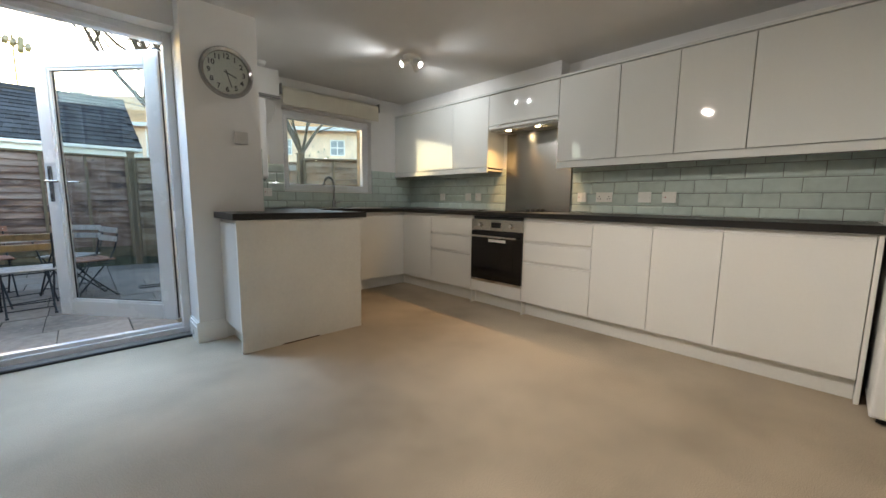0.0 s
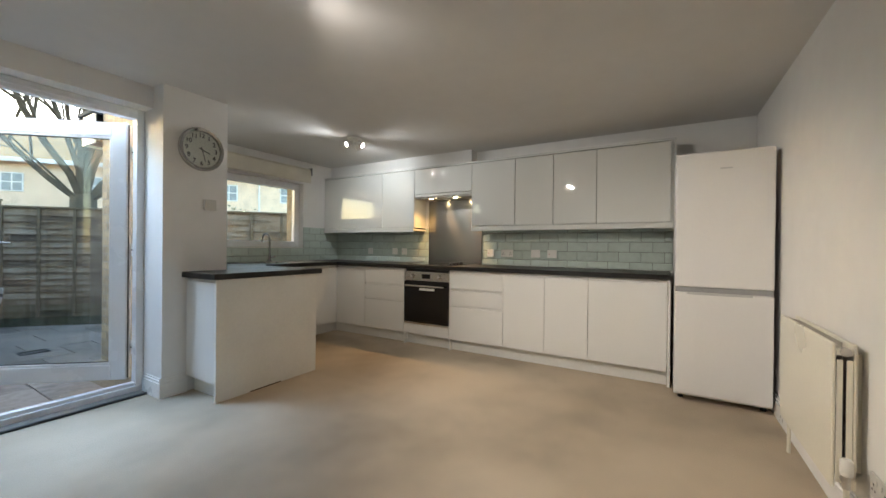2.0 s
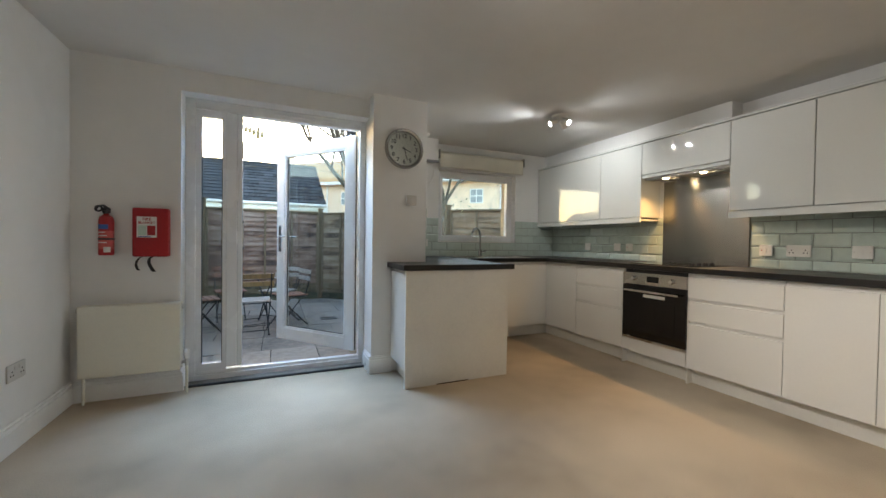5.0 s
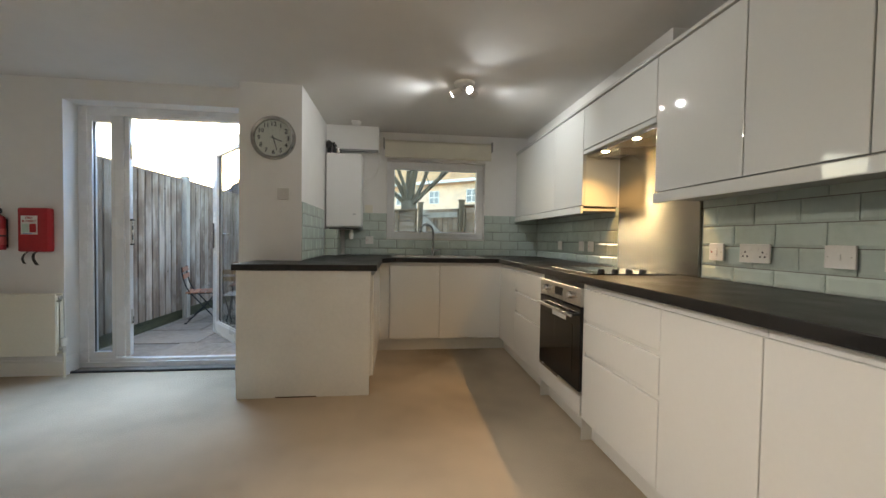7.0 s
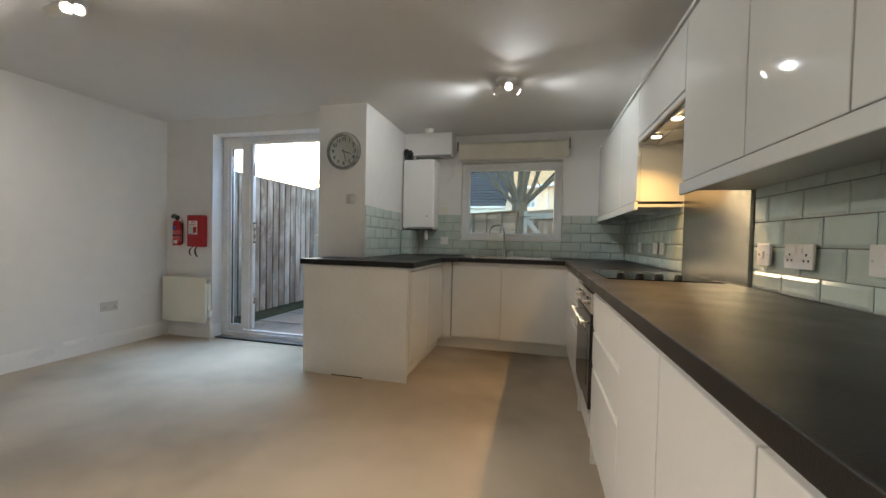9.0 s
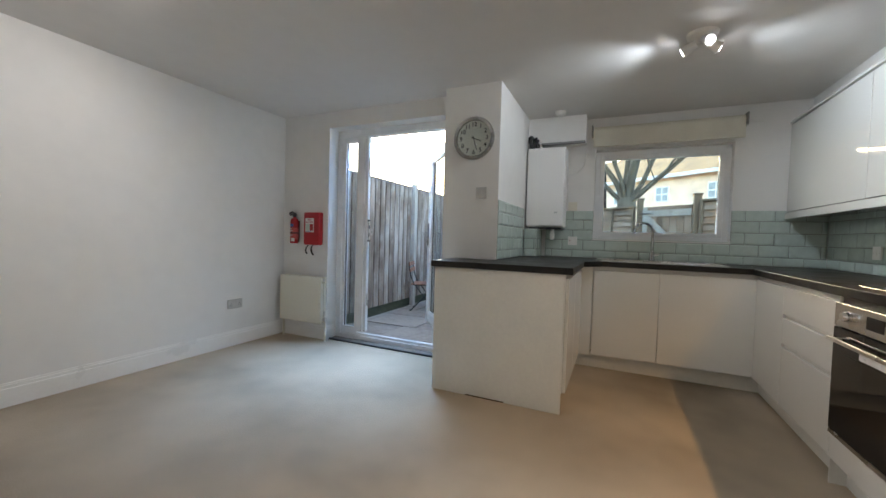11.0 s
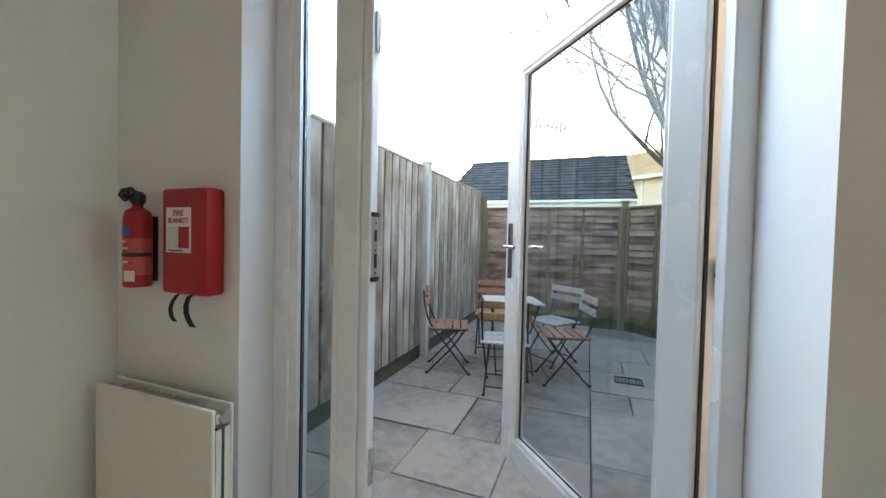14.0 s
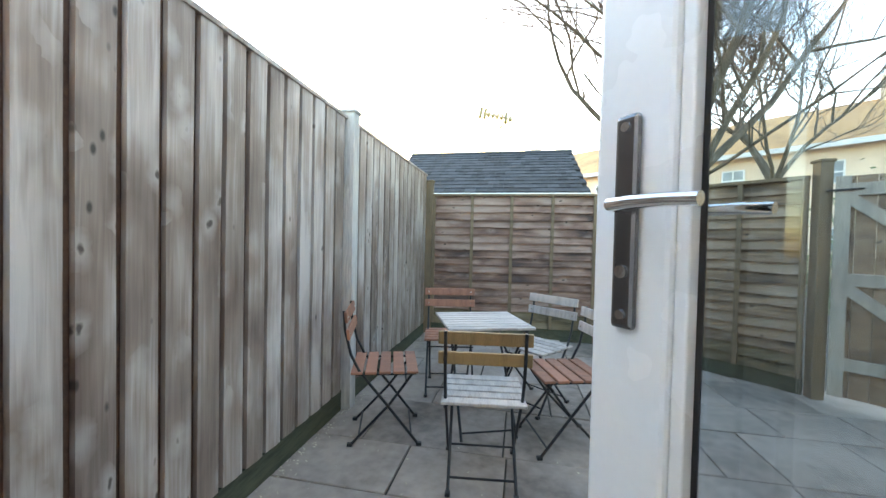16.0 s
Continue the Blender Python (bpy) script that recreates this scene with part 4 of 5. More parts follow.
part("stretcher", rods(((-0.2, 0.22, 0.04), (0.2, 0.22, 0.04)), r=0.006), IRON, tab, local=True)
part("stretcher", rods(((-0.18, -0.22, 0.04), (0.18, -0.22, 0.04)), r=0.006), IRON, tab, local=True)
tab.matrix_basis = pose(-0.16, 6.60, GROUND + 0.002, 0, 0, 21)

drain = thing("drain_cover", "dark iron drain grate in the paving", "drain", (0.966, 6.69, GROUND))
part("frame", boxes((0.84, 6.60, GROUND + 0.001, 1.09, 6.615, GROUND + 0.012), (0.84, 6.765, GROUND + 0.001, 1.09, 6.78, GROUND + 0.012), (0.84, 6.615, GROUND + 0.001, 0.855, 6.765, GROUND + 0.012), (1.075, 6.615, GROUND + 0.001, 1.09, 6.765, GROUND + 0.012)), IRON, drain)
for i in range(7):
    x = 0.875 + i * 0.03
    part("bar", boxes((x - 0.006, 6.616, GROUND + 0.001, x + 0.006, 6.764, GROUND + 0.009)), IRON, drain)

# ---- beyond the fence ----
garage = thing("garage", "low brick garage with dark slate roof and white gutter", "garage", (-1.0, 17.0, GROUND))
GX0, GX1, GE, GR, GEZ, GRZ = -3.86, 1.72, 13.6, 17.35, 2.30, 4.13
GB = 21.1
part("wall", boxes((GX0 + 0.12, GE + 0.25, GROUND - 0.03, GX1 - 0.12, GB - 0.25, GEZ + 0.05)), HOUSE_BRICK, garage)
gab = bmesh.new()
for x in (GX0 + 0.12, GX1 - 0.13):
    a = [gab.verts.new((x + dx, y, z)) for dx in (0, 0.01) for y, z in ((GE + 0.25, GEZ + 0.05), (GB - 0.25, GEZ + 0.05), (GR, GRZ - 0.1))]
    gab.faces.new(a[:3]), gab.faces.new(a[3:])
part("gable", gab, HOUSE_BRICK, garage)
slope = math.atan2(GRZ - GEZ, GR - GE)
run = math.hypot(GRZ - GEZ, GR - GE)
roof = part("roof", bmesh.new(), ROOF_TILE, garage)
courses, per = 13, 20
tile_me = mesh_of("roof_tile", boxes((0.003, 0.0, 0.0, (GX1 - GX0) / per - 0.003, run / courses + 0.05, 0.04)), ROOF_TILE)
for r in range(courses):
    for k in range(per + 1):
        x = GX0 + (k - (0.5 if r % 2 else 0)) * (GX1 - GX0) / per
        if x < GX0 - 0.01 or x + (GX1 - GX0) / per > GX1 + 0.01:
            continue
        o = new("roof_tile", tile_me)
        o.parent = roof
        s = r * run / courses
        o.matrix_basis = Matrix.Translation((x + 1.0, GE + s * math.cos(slope) - 17.0, GEZ + s * math.sin(slope) - GROUND)) @ pose(0, 0, 0, math.degrees(slope) - 3.2 + random.uniform(-0.3, 0.3), 0, 0)
back_slope = bmesh.new()
q = [back_slope.verts.new(v) for v in ((GX0, GR, GRZ), (GX1, GR, GRZ), (GX1, GB, GEZ), (GX0, GB, GEZ), (GX0, GE + 0.05, GEZ - 0.02), (GX1, GE + 0.05, GEZ - 0.02))]
back_slope.faces.new(q[:4]), back_slope.faces.new((q[4], q[5], q[1], q[0]))
part("roof_deck", back_slope, ROOF_TILE, garage)
part("ridge", pipe([(GX0, GR, GRZ + 0.01), (GX1, GR, GRZ + 0.01)], 0.09, 10), ROOF_TILE, garage)
part("fascia", boxes((GX0, GE + 0.03, GEZ - 0.24, GX1, GE + 0.05, GEZ - 0.01)), UPVC, garage, "white fascia board")
part("gutter", boxes((GX0, GE - 0.09, GEZ - 0.10, GX1, GE + 0.025, GEZ - 0.005), bevel=0.03), UPVC, garage, "white plastic gutter")
# aerial metal with the golden light on it put into the base colour
GOLD_LIT_ALLOY = material("gold_lit_alloy", (0.34, 0.25, 0.10), 0.6, vary=0.2)
aer = thing("tv_aerial", "old television aerial on a pole above the garage", "aerial", (-0.66, GR, GRZ))
part("mast", rods(((-0.66, GR, GRZ), (-0.66, GR, 5.62)), r=0.022), GOLD_LIT_ALLOY, aer)
part("boom", rods(((-1.40, GR, 5.60), (-0.28, GR, 5.30)), r=0.035), GOLD_LIT_ALLOY, aer)
for i in range(8):
    x, z = -1.37 + 0.145 * i, 5.59 - 0.038 * i
    tall = 0.26 if i in (0, 1, 6) else 0.15
    part("element", rods(((x, GR - 0.3, z - tall), (x, GR + 0.3, z + tall)), r=0.062), GOLD_LIT_ALLOY, aer)


def bare_tree(name, label, at, fork, limbs, height, seed, thick, depth=5, low=0.3):
    """Tapered trunk with limbs that split again and again into twigs."""
    rnd = random.Random(seed)
    t = thing(name, label, "tree", at)

    def tube(pts, r0, r1, sides, into):
        n = len(pts)
        vs, fs = into
        base = len(vs)
        for i, p in enumerate(pts):
            d = (pts[min(i + 1, n - 1)] - pts[max(i - 1, 0)]).normalized()
            u = d.orthogonal().normalized()
            w = d.cross(u)
            r = r0 + (r1 - r0) * i / (n - 1)
            vs.extend([p + r * (math.cos(k * math.tau / sides) * u + math.sin(k * math.tau / sides) * w) for k in range(sides)])
        for i in range(n - 1):
            for k in range(sides):
                a, b = base + i * sides + k, base + i * sides + (k + 1) % sides
                fs.append((a, b, b + sides, a + sides))

    thickv, thinv = ([], []), ([], [])

    def grow(p, d, length, r, level):
        n = 5 if level < 3 else 4
        pts = [p.copy()]
        for i in range(n):
            d = (d + Vector((rnd.uniform(-1, 1), rnd.uniform(-1, 1), rnd.uniform(-0.5, 0.9))) * (0.20 + 0.06 * level)).normalized()
            p = p + d * length / n
            pts.append(p.copy())
        r = max(r, 0.003)
        tube(pts, r, r * (0.5 if level < 4 else 0.3), 8 if level < 2 else (5 if level == 2 else 3), thickv if level < 2 else thinv)
        if level >= depth or length < 0.22:
            return
        kids = {0: 5, 1: 5, 2: 4, 3: 3, 4: 2}[level]
        for i in range(kids):
            f = low + (1 - low) * (i + rnd.random() * 0.6) / kids
            j = min(int(f * n), n - 1)
            q = pts[j].lerp(pts[j + 1], f * n - j if f * n - j < 1 else 1)
            side = d.orthogonal().normalized()
            side.rotate(Matrix.Rotation(rnd.uniform(0, math.tau), 3, d))
            nd = (d * rnd.uniform(0.7, 1.2) + side * rnd.uniform(0.5, 0.95) + Vector((0, 0, 0.15))).normalized()
            grow(q, nd, length * rnd.uniform(0.5, 0.72), r * rnd.uniform(0.36, 0.5), level + 1)
        grow(pts[-1], (d + Vector((rnd.uniform(-0.3, 0.3), rnd.uniform(-0.3, 0.3), 0.2))).normalized(), length * 0.62, r * 0.5, level + 1)

    base, top = Vector(at), Vector(fork)
    tube([base - Vector((0, 0, 0.03)), base.lerp(top, 0.15), base.lerp(top, 0.5), base.lerp(top, 0.85), top, top + Vector((0, 0, 0.12))], thick * 1.15, thick * 0.9, 12, thickv)
    for az, el, r in limbs:
        a, e = radians(az), radians(el)
        grow(top - Vector((0, 0, 0.06)), Vector((math.cos(a) * math.cos(e), math.sin(a) * math.cos(e), math.sin(e))), height * rnd.uniform(0.38, 0.5), thick * r, 0)
    for nm, (vs, fs), mat in (("trunk", thickv, BARK), ("crown", thinv, TWIG)):
        me = bpy.data.meshes.new(nm)
        me.from_pydata([tuple(v - base) for v in vs], [], fs)
        me.materials.append(mat)
        for p in me.polygons:
            p.use_smooth = True
        o = new(nm, me)
        o.parent = t


bare_tree("bare_tree", "large bare winter tree with many spreading limbs", (2.35, 10.15, GROUND), (2.38, 10.12, 1.95),
          ((100, 84, 0.55), (168, 48, 0.28), (205, 64, 0.31), (130, 74, 0.32), (285, 76, 0.36), (18, 38, 0.31), (340, 60, 0.27), (240, 54, 0.24), (75, 55, 0.26), (300, 26, 0.12), (200, 34, 0.10)), 7.2, 17, 0.21)
bare_tree("bare_tree", "slender bare winter tree in front of the houses", (8.2, 18.5, GROUND), (8.25, 18.5, 3.2), ((180, 66, 0.6), (20, 60, 0.5), (100, 75, 0.55), (280, 62, 0.45), (215, 45, 0.4)), 8.5, 11, 0.16, 4, 0.3)


# far window glass with the sky's reflection painted in as pale grey-blue
SKY_PANE = material("sky_reflection_pane", (0.30, 0.34, 0.37), 0.15, vary=0.2)


def terrace(p, q, eave, ridge, depth, bays):
    """A row of two-storey brick houses between two ground points."""
    p, q = Vector((*p, 0)), Vector((*q, 0))
    w = (q - p).length
    h = thing("terraced_house", "sunlit yellow brick terraced houses with white windows", "house", (0, 0, 0))
    part("wall", boxes((0, 0, GROUND, w, depth, eave)), HOUSE_BRICK, h, local=True)
    bm = bmesh.new()
    v = [bm.verts.new(c) for c in ((-0.3, -0.4, eave - 0.15), (w + 0.3, -0.4, eave - 0.15), (w + 0.3, depth / 2, ridge), (-0.3, depth / 2, ridge), (w + 0.3, depth + 0.4, eave - 0.15), (-0.3, depth + 0.4, eave - 0.15))]
    bm.faces.new((v[0], v[1], v[2], v[3])), bm.faces.new((v[3], v[2], v[4], v[5])), bm.faces.new((v[0], v[3], v[5])), bm.faces.new((v[1], v[4], v[2]))
    part("roof", bm, HOUSE_ROOF, h, local=True)
    part("fascia", boxes((-0.3, -0.45, eave - 0.3, w + 0.3, -0.40, eave - 0.1)), UPVC, h, "white fascia and gutter", local=True)
    for i in range(bays):
        x = w * (i + 0.5) / bays
        for z in (0.9, eave - 1.75):
            win = part("window", boxes((x - 0.42, -0.05, z + 0.1, x + 0.42, -0.002, z + 1.0), bevel=0.01), UPVC, h, "white sash window", local=True)
            for a in (-0.36, 0.03):
                for b in (0.16, 0.58):
                    part("pane", boxes((x + a, -0.056, z + b, x + a + 0.33, -0.0505, z + b + 0.36)), SKY_PANE, win, local=True)
        if i % 2:
            part("downpipe", rods(((w * i / bays, -0.06, GROUND), (w * i / bays, -0.06, eave - 0.3)), r=0.05), UPVC, h, local=True)
    for i in range(1, bays, 3):
        x = w * i / bays
        part("chimney", boxes((x - 0.45, depth / 2 - 0.3, ridge - 0.4, x + 0.45, depth / 2 + 0.3, ridge + 0.9), bevel=0.02), HOUSE_BRICK, h, local=True)
    d = q - p
    h.matrix_basis = Matrix.Translation(p) @ pose(0, 0, 0, 0, 0, math.degrees(math.atan2(d.y, d.x)))


terrace((-3.5, 33.5), (22.0, 12.5), 5.2, 7.4, 7.0, 11)


def bush(at, size, seed):
    rnd = random.Random(seed)
    b = thing("bush", "dark green leafy garden bush behind the fence", "bush", at)
    vs, fs = [], []
    for i in range(2600):
        d = Vector((rnd.gauss(0, 1), rnd.gauss(0, 1), rnd.gauss(0, 1))).normalized()
        r = rnd.uniform(0.55, 1.0) * (1 + 0.25 * noise.noise(d * 2.2))
        c = Vector((d.x * size[0], d.y * size[1], size[2] + d.z * size[2])) * r
        u = Vector((rnd.gauss(0, 1), rnd.gauss(0, 1), rnd.gauss(0, 1))).normalized()
        w = u.orthogonal().normalized()
        s, k = rnd.uniform(0.04, 0.08), len(vs)
        vs.extend([c + u * s, c + w * s * 0.5, c - u * s, c - w * s * 0.5])
        fs.append((k, k + 1, k + 2, k + 3))
    me = bpy.data.meshes.new("foliage")
    me.from_pydata([tuple(v) for v in vs], [], fs)
    me.materials.append(LEAF)
    tagged(new("foliage", me), kind="stuff").parent = b
    part("stem", rods(((0, 0, -0.02), (0, 0, size[2])), r=0.04), BARK, b, local=True)


LEAF = material("evergreen_leaf", (0.07, 0.10, 0.03), 0.5, vary=0.4, scale=3)
bush((5.9, 11.5, GROUND), (1.3, 1.0, 1.25), 3)
bush((7.6, 9.8, GROUND), (1.2, 1.2, 1.3), 8)

# house exterior
structure("wall_outer", boxes((1.0518, FY1 + 0.001, GROUND, 1.0745, 4.9732, 2.45), (1.0746, 4.9505, GROUND, 1.9, 4.9732, 2.3)), MORTAR, "mortar bed behind the buff bricks", "wall")
eav = thing("eaves", "white eaves box with brown soffit above the kitchen window", "eaves", (2.4, 5.1, 2.1))
part("soffit", boxes((1.0, 4.975, 2.10, 3.95, 5.24, 2.115)), POST, eav)
part("fascia", boxes((0.98, 5.2405, 2.08, 3.95, 5.26, 2.30)), UPVC, eav)
part("end_board", boxes((0.98, 4.975, 2.08, 0.999, 5.24, 2.36)), UPVC, eav)
part("roof_slope", prism([(0.96, 4.98), (3.97, 4.98), (3.97, 5.33), (0.96, 5.33)], 2.365, 2.40), ROOF_TILE, eav)
structure("roof", boxes((-1.3, -0.7, 2.52, 4.0, FY1 + 0.02, 2.62), (1.0, FY1 + 0.02, 2.52, 4.0, 4.94, 2.62)), ROOF_TILE, "dark roof over the ground floor rooms", "roof")

# ---- ceiling lights and lamps ----
COOL, SOFT = (0.95, 1.0, 1.0), (1.0, 0.92, 0.82)
BULB = glow("cool_bulb", (1.0, 0.98, 0.93), 14)


def spot_cluster(at, turns, watts, color):
    """A round ceiling plate with three tilted spot heads."""
    x, y = at
    u = thing("ceiling_spotlight", "white round ceiling light with three tilted lit spots", "ceiling light", (x, y, CEIL), "ceiling spotlights")
    part("plate", lathe([(0.0, -0.028), (0.055, -0.028), (0.075, -0.018), (0.08, 0.0), (0.0, 0.0)], (x, y, CEIL - 0.0005)), WHITE_PLASTIC, u, smooth=40)
    for a, tilt, share, cone in turns:
        a, tilt = radians(a), radians(tilt)
        d = Vector((math.cos(a) * math.cos(tilt), math.sin(a) * math.cos(tilt), -math.sin(tilt)))
        j = Vector((x + 0.055 * math.cos(a), y + 0.055 * math.sin(a), CEIL - 0.06))
        h = part("head", rod(bmesh.new(), j - d * 0.03, j + d * 0.045, 0.022, 0.032, 20), WHITE_PLASTIC, u, smooth=40)
        part("arm", rod(bmesh.new(), (x + 0.045 * math.cos(a), y + 0.045 * math.sin(a), CEIL - 0.027), j, 0.006), CHROME, u)
        part("bulb", rod(bmesh.new(), j + d * 0.0455, j + d * 0.049, 0.022, 0.018, 20), BULB, h, "lit white bulb")
        spot("spot_lamp", j + d * 0.056, j + d, watts * share, color, cone, 0.9, 0.014)
    return u


spot_cluster((2.60, 3.17), ((20, 30, 1.1, 118), (160, 25, 0.9, 118), (285, 32, 1.0, 118)), 6.2, COOL)
spot_cluster((0.50, 1.74), ((352, 30, 0.75, 118), (195, 33, 0.7, 118), (326, 44, 2.3, 92)), 12.0, SOFT)

# ---- wall and worktop fittings ----
# kitchen sink and tap
sink = thing("sink", "inset stainless steel sink and drainer", "sink", (2.5, 4.28, 0.75))
bw = (SX0 + 0.03, SX0 + 0.50)
part("rim", boxes((SX0 - 0.012, SY0 - 0.012, 0.9125, bw[0], SY1 + 0.012, 0.9165), (bw[1], SY0 - 0.012, 0.9125, SX1 + 0.012, SY1 + 0.012, 0.9165), (bw[0], SY0 - 0.012, 0.9125, bw[1], SY0 + 0.03, 0.9165), (bw[0], SY1 - 0.05, 0.9125, bw[1], SY1 + 0.012, 0.9165)), STEEL, sink)
part("bowl", boxes((bw[0] - 0.003, SY0 + 0.027, 0.755, bw[0], SY1 - 0.047, 0.912), (bw[1], SY0 + 0.027, 0.755, bw[1] + 0.003, SY1 - 0.047, 0.912), (bw[0], SY0 + 0.027, 0.755, bw[1], SY0 + 0.03, 0.912), (bw[0], SY1 - 0.05, 0.755, bw[1], SY1 - 0.047, 0.912), (bw[0] - 0.003, SY0 + 0.027, 0.75, bw[1] + 0.003, SY1 - 0.047, 0.755)), STEEL, sink)
for i in range(7):
    part("drainer_rib", boxes((bw[1] + 0.05, SY0 + 0.05 + i * 0.05, 0.9166, SX1 - 0.04, SY0 + 0.06 + i * 0.05, 0.9195), bevel=0.001), STEEL, sink)
TAP_METAL = material("tap_chrome", (0.40, 0.40, 0.40), 0.1, 1.0, vary=0.02)
tap = thing("mixer_tap", "chrome swan neck mixer tap with side lever", "tap", (2.50, 4.475, 0.9166))
part("body", lathe([(0.0, 0), (0.027, 0), (0.026, 0.01), (0.021, 0.02), (0.02, 0.075), (0.014, 0.085), (0.0, 0.085)], (2.50, 4.475, 0.9168), "Z", 24), TAP_METAL, tap, smooth=40)
arc = [(2.50, 4.475, 0.99), (2.50, 4.475, 1.10), (2.50, 4.475, 1.17)] + [(2.50 - 0.085 * (1 - math.cos(a)) * 0.9, 4.475 - 0.085 * (1 - math.cos(a)) * 0.45, 1.17 + 0.085 * math.sin(a)) for a in [k * math.pi / 10 for k in range(1, 11)]] + [(2.347, 4.398, 1.155)]
part("spout", pipe(arc, 0.0115, 14), TAP_METAL, tap, smooth=60)
part("lever", rods(((2.515, 4.47, 0.965), (2.565, 4.45, 0.98)), r=0.008), TAP_METAL, tap)

# boiler
boi = thing("boiler", "white wall-hung gas boiler beside the kitchen window", "boiler", (1.55, 4.45, 1.195))
part("case", boxes((1.374, 4.348, 1.20, 1.733, 4.56, 1.972), bevel=0.014), FRIDGE, boi)
part("front_panel", boxes((1.377, 4.33, 1.215, 1.730, 4.3475, 1.968), bevel=0.007), FRIDGE, boi)
part("bracket", boxes((1.40, 4.5605, 1.25, 1.70, 4.599, 1.9)), FRIDGE, boi)
part("base_tray", boxes((1.40, 4.36, 1.185, 1.71, 4.54, 1.1995)), BLACK, boi)
part("indicator", boxes((1.645, 4.3285, 1.335, 1.675, 4.3298, 1.35)), material("grey_badge", (0.5, 0.5, 0.5), 0.4), boi)
part("flue_collar", lathe([(0.045, 0), (0.045, 0.02), (0.036, 0.03), (0.036, 0.056), (0.0, 0.056)], (1.475, 4.43, 1.973), "Z", 24), STEEL, boi, smooth=40)
pipes = thing("boiler_pipework", "short black and copper valves above the boiler", "pipes", (1.41, 4.36, 1.973))
part("valve", lathe([(0.018, 0), (0.018, 0.05), (0.028, 0.055), (0.028, 0.11), (0.012, 0.125), (0.0, 0.125)], (1.395, 4.37, 1.9735), "Z", 16), BLACK, pipes)
part("valve", lathe([(0.014, 0), (0.014, 0.06), (0.022, 0.065), (0.022, 0.085), (0.0, 0.085)], (1.452, 4.375, 1.9735), "Z", 16), BLACK, pipes)
part("valve_stem", rods(((1.395, 4.37, 2.06), (1.455, 4.365, 2.075)), r=0.011), BLACK, pipes)
flue = thing("flue_trunking", "grey plastic trunking running along the wall", "trunking", (1.75, 4.4, 2.0))
part("trunk", boxes((1.50, 4.39, 2.005, 1.90, 4.42, 2.028), bevel=0.003), material("grey_plastic", (0.22, 0.22, 0.215), 0.5), flue)
cable = thing("boiler_cable", "thin white cable drooping beside the boiler", "cable", (1.8, 4.55, 1.75))
part("lead", pipe([(1.905, 4.56, 1.98), (1.90, 4.57, 1.90), (1.88, 4.575, 1.82), (1.84, 4.575, 1.77), (1.78, 4.57, 1.75), (1.735, 4.55, 1.75)], 0.004, 6), WHITE_PLASTIC, cable, smooth=60)
cond = thing("boiler_pipe", "short capped waste pipe under the boiler", "pipe", (1.62, 4.44, 1.08))
part("pipe", lathe([(0.012, 0), (0.022, 0.01), (0.024, 0.06), (0.016, 0.075), (0.016, 0.105)], (1.62, 4.44, 1.08), "Z", 16), WHITE_PLASTIC, cond, smooth=40)

# roller blind
bl = thing("roller_blind", "cream roller blind rolled up above the window", "blind", (2.55, 4.55, 2.1))
BLIND = material("cream_blind", (0.70, 0.67, 0.57), 0.75, vary=0.05, scale=5, fine=120, bump=0.1, bump_scale=200)
part("roll", pipe([(1.965, 4.548, 2.135), (3.145, 4.548, 2.135)], 0.045, 20), BLIND, bl, smooth=60)
part("cloth", boxes((1.965, 4.500, 1.995, 3.145, 4.504, 2.135)), BLIND, bl)
part("bottom_bar", boxes((1.965, 4.496, 1.98, 3.145, 4.508, 1.998), bevel=0.003), BLIND, bl)
for x in (1.945, 3.15):
    part("bracket", boxes((x, 4.49, 2.085, x + 0.012, 4.5995, 2.19), bevel=0.003), material("dull_metal", (0.3, 0.3, 0.28), 0.5, 0.5), bl)
pel2 = thing("curtain_wire", "short white wire hook beside the blind", "hook", (3.3, 4.59, 2.12))
part("wire", rods(((3.165, 4.594, 2.135), (3.30, 4.594, 2.13)), r=0.004), WHITE_PLASTIC, pel2)

# clock
ck = thing("wall_clock", "round silver wall clock with white numeral dial", "clock", (1.152, 3.405, 1.855))
CX, CZ, CY = 1.152, 1.857, 3.4045
part("rim", lathe([(0.150, 0), (0.166, 0.005), (0.168, 0.022), (0.158, 0.036), (0.142, 0.030), (0.138, 0.014), (0.138, 0.0)], (CX, CY, CZ), "-Y", 64), material("clock_rim_metal", (0.42, 0.415, 0.40), 0.10, 1.0, vary=0.02), ck, "polished silver rim", smooth=50)
dial = part("dial", lathe([(0.0, 0), (0.1385, 0), (0.1385, 0.012), (0.0, 0.012)], (CX, CY, CZ), "-Y", 64), material("dial_cream", (0.80, 0.77, 0.70), 0.4, vary=0.02), ck, "off-white dial")
INK = material("black_ink", (0.02, 0.02, 0.02), 0.6)


def lettering(text, size, m, mat, parent, name="lettering"):
    """Words in the built-in font as a flat mesh."""
    cu = bpy.data.curves.new(name, "FONT")
    cu.body, cu.size, cu.align_x, cu.align_y, cu.extrude = text, size, "CENTER", "CENTER", 0.0004
    cu.offset = size * 0.018
    tmp = bpy.data.objects.new(name, cu)
    me = bpy.data.meshes.new_from_object(tmp)
    bpy.data.objects.remove(tmp)
    me.materials.append(mat)
    o = new(name, me)
    o.parent = parent
    o.matrix_basis = Matrix.Translation(root_place(parent)).inverted() @ m
    return o


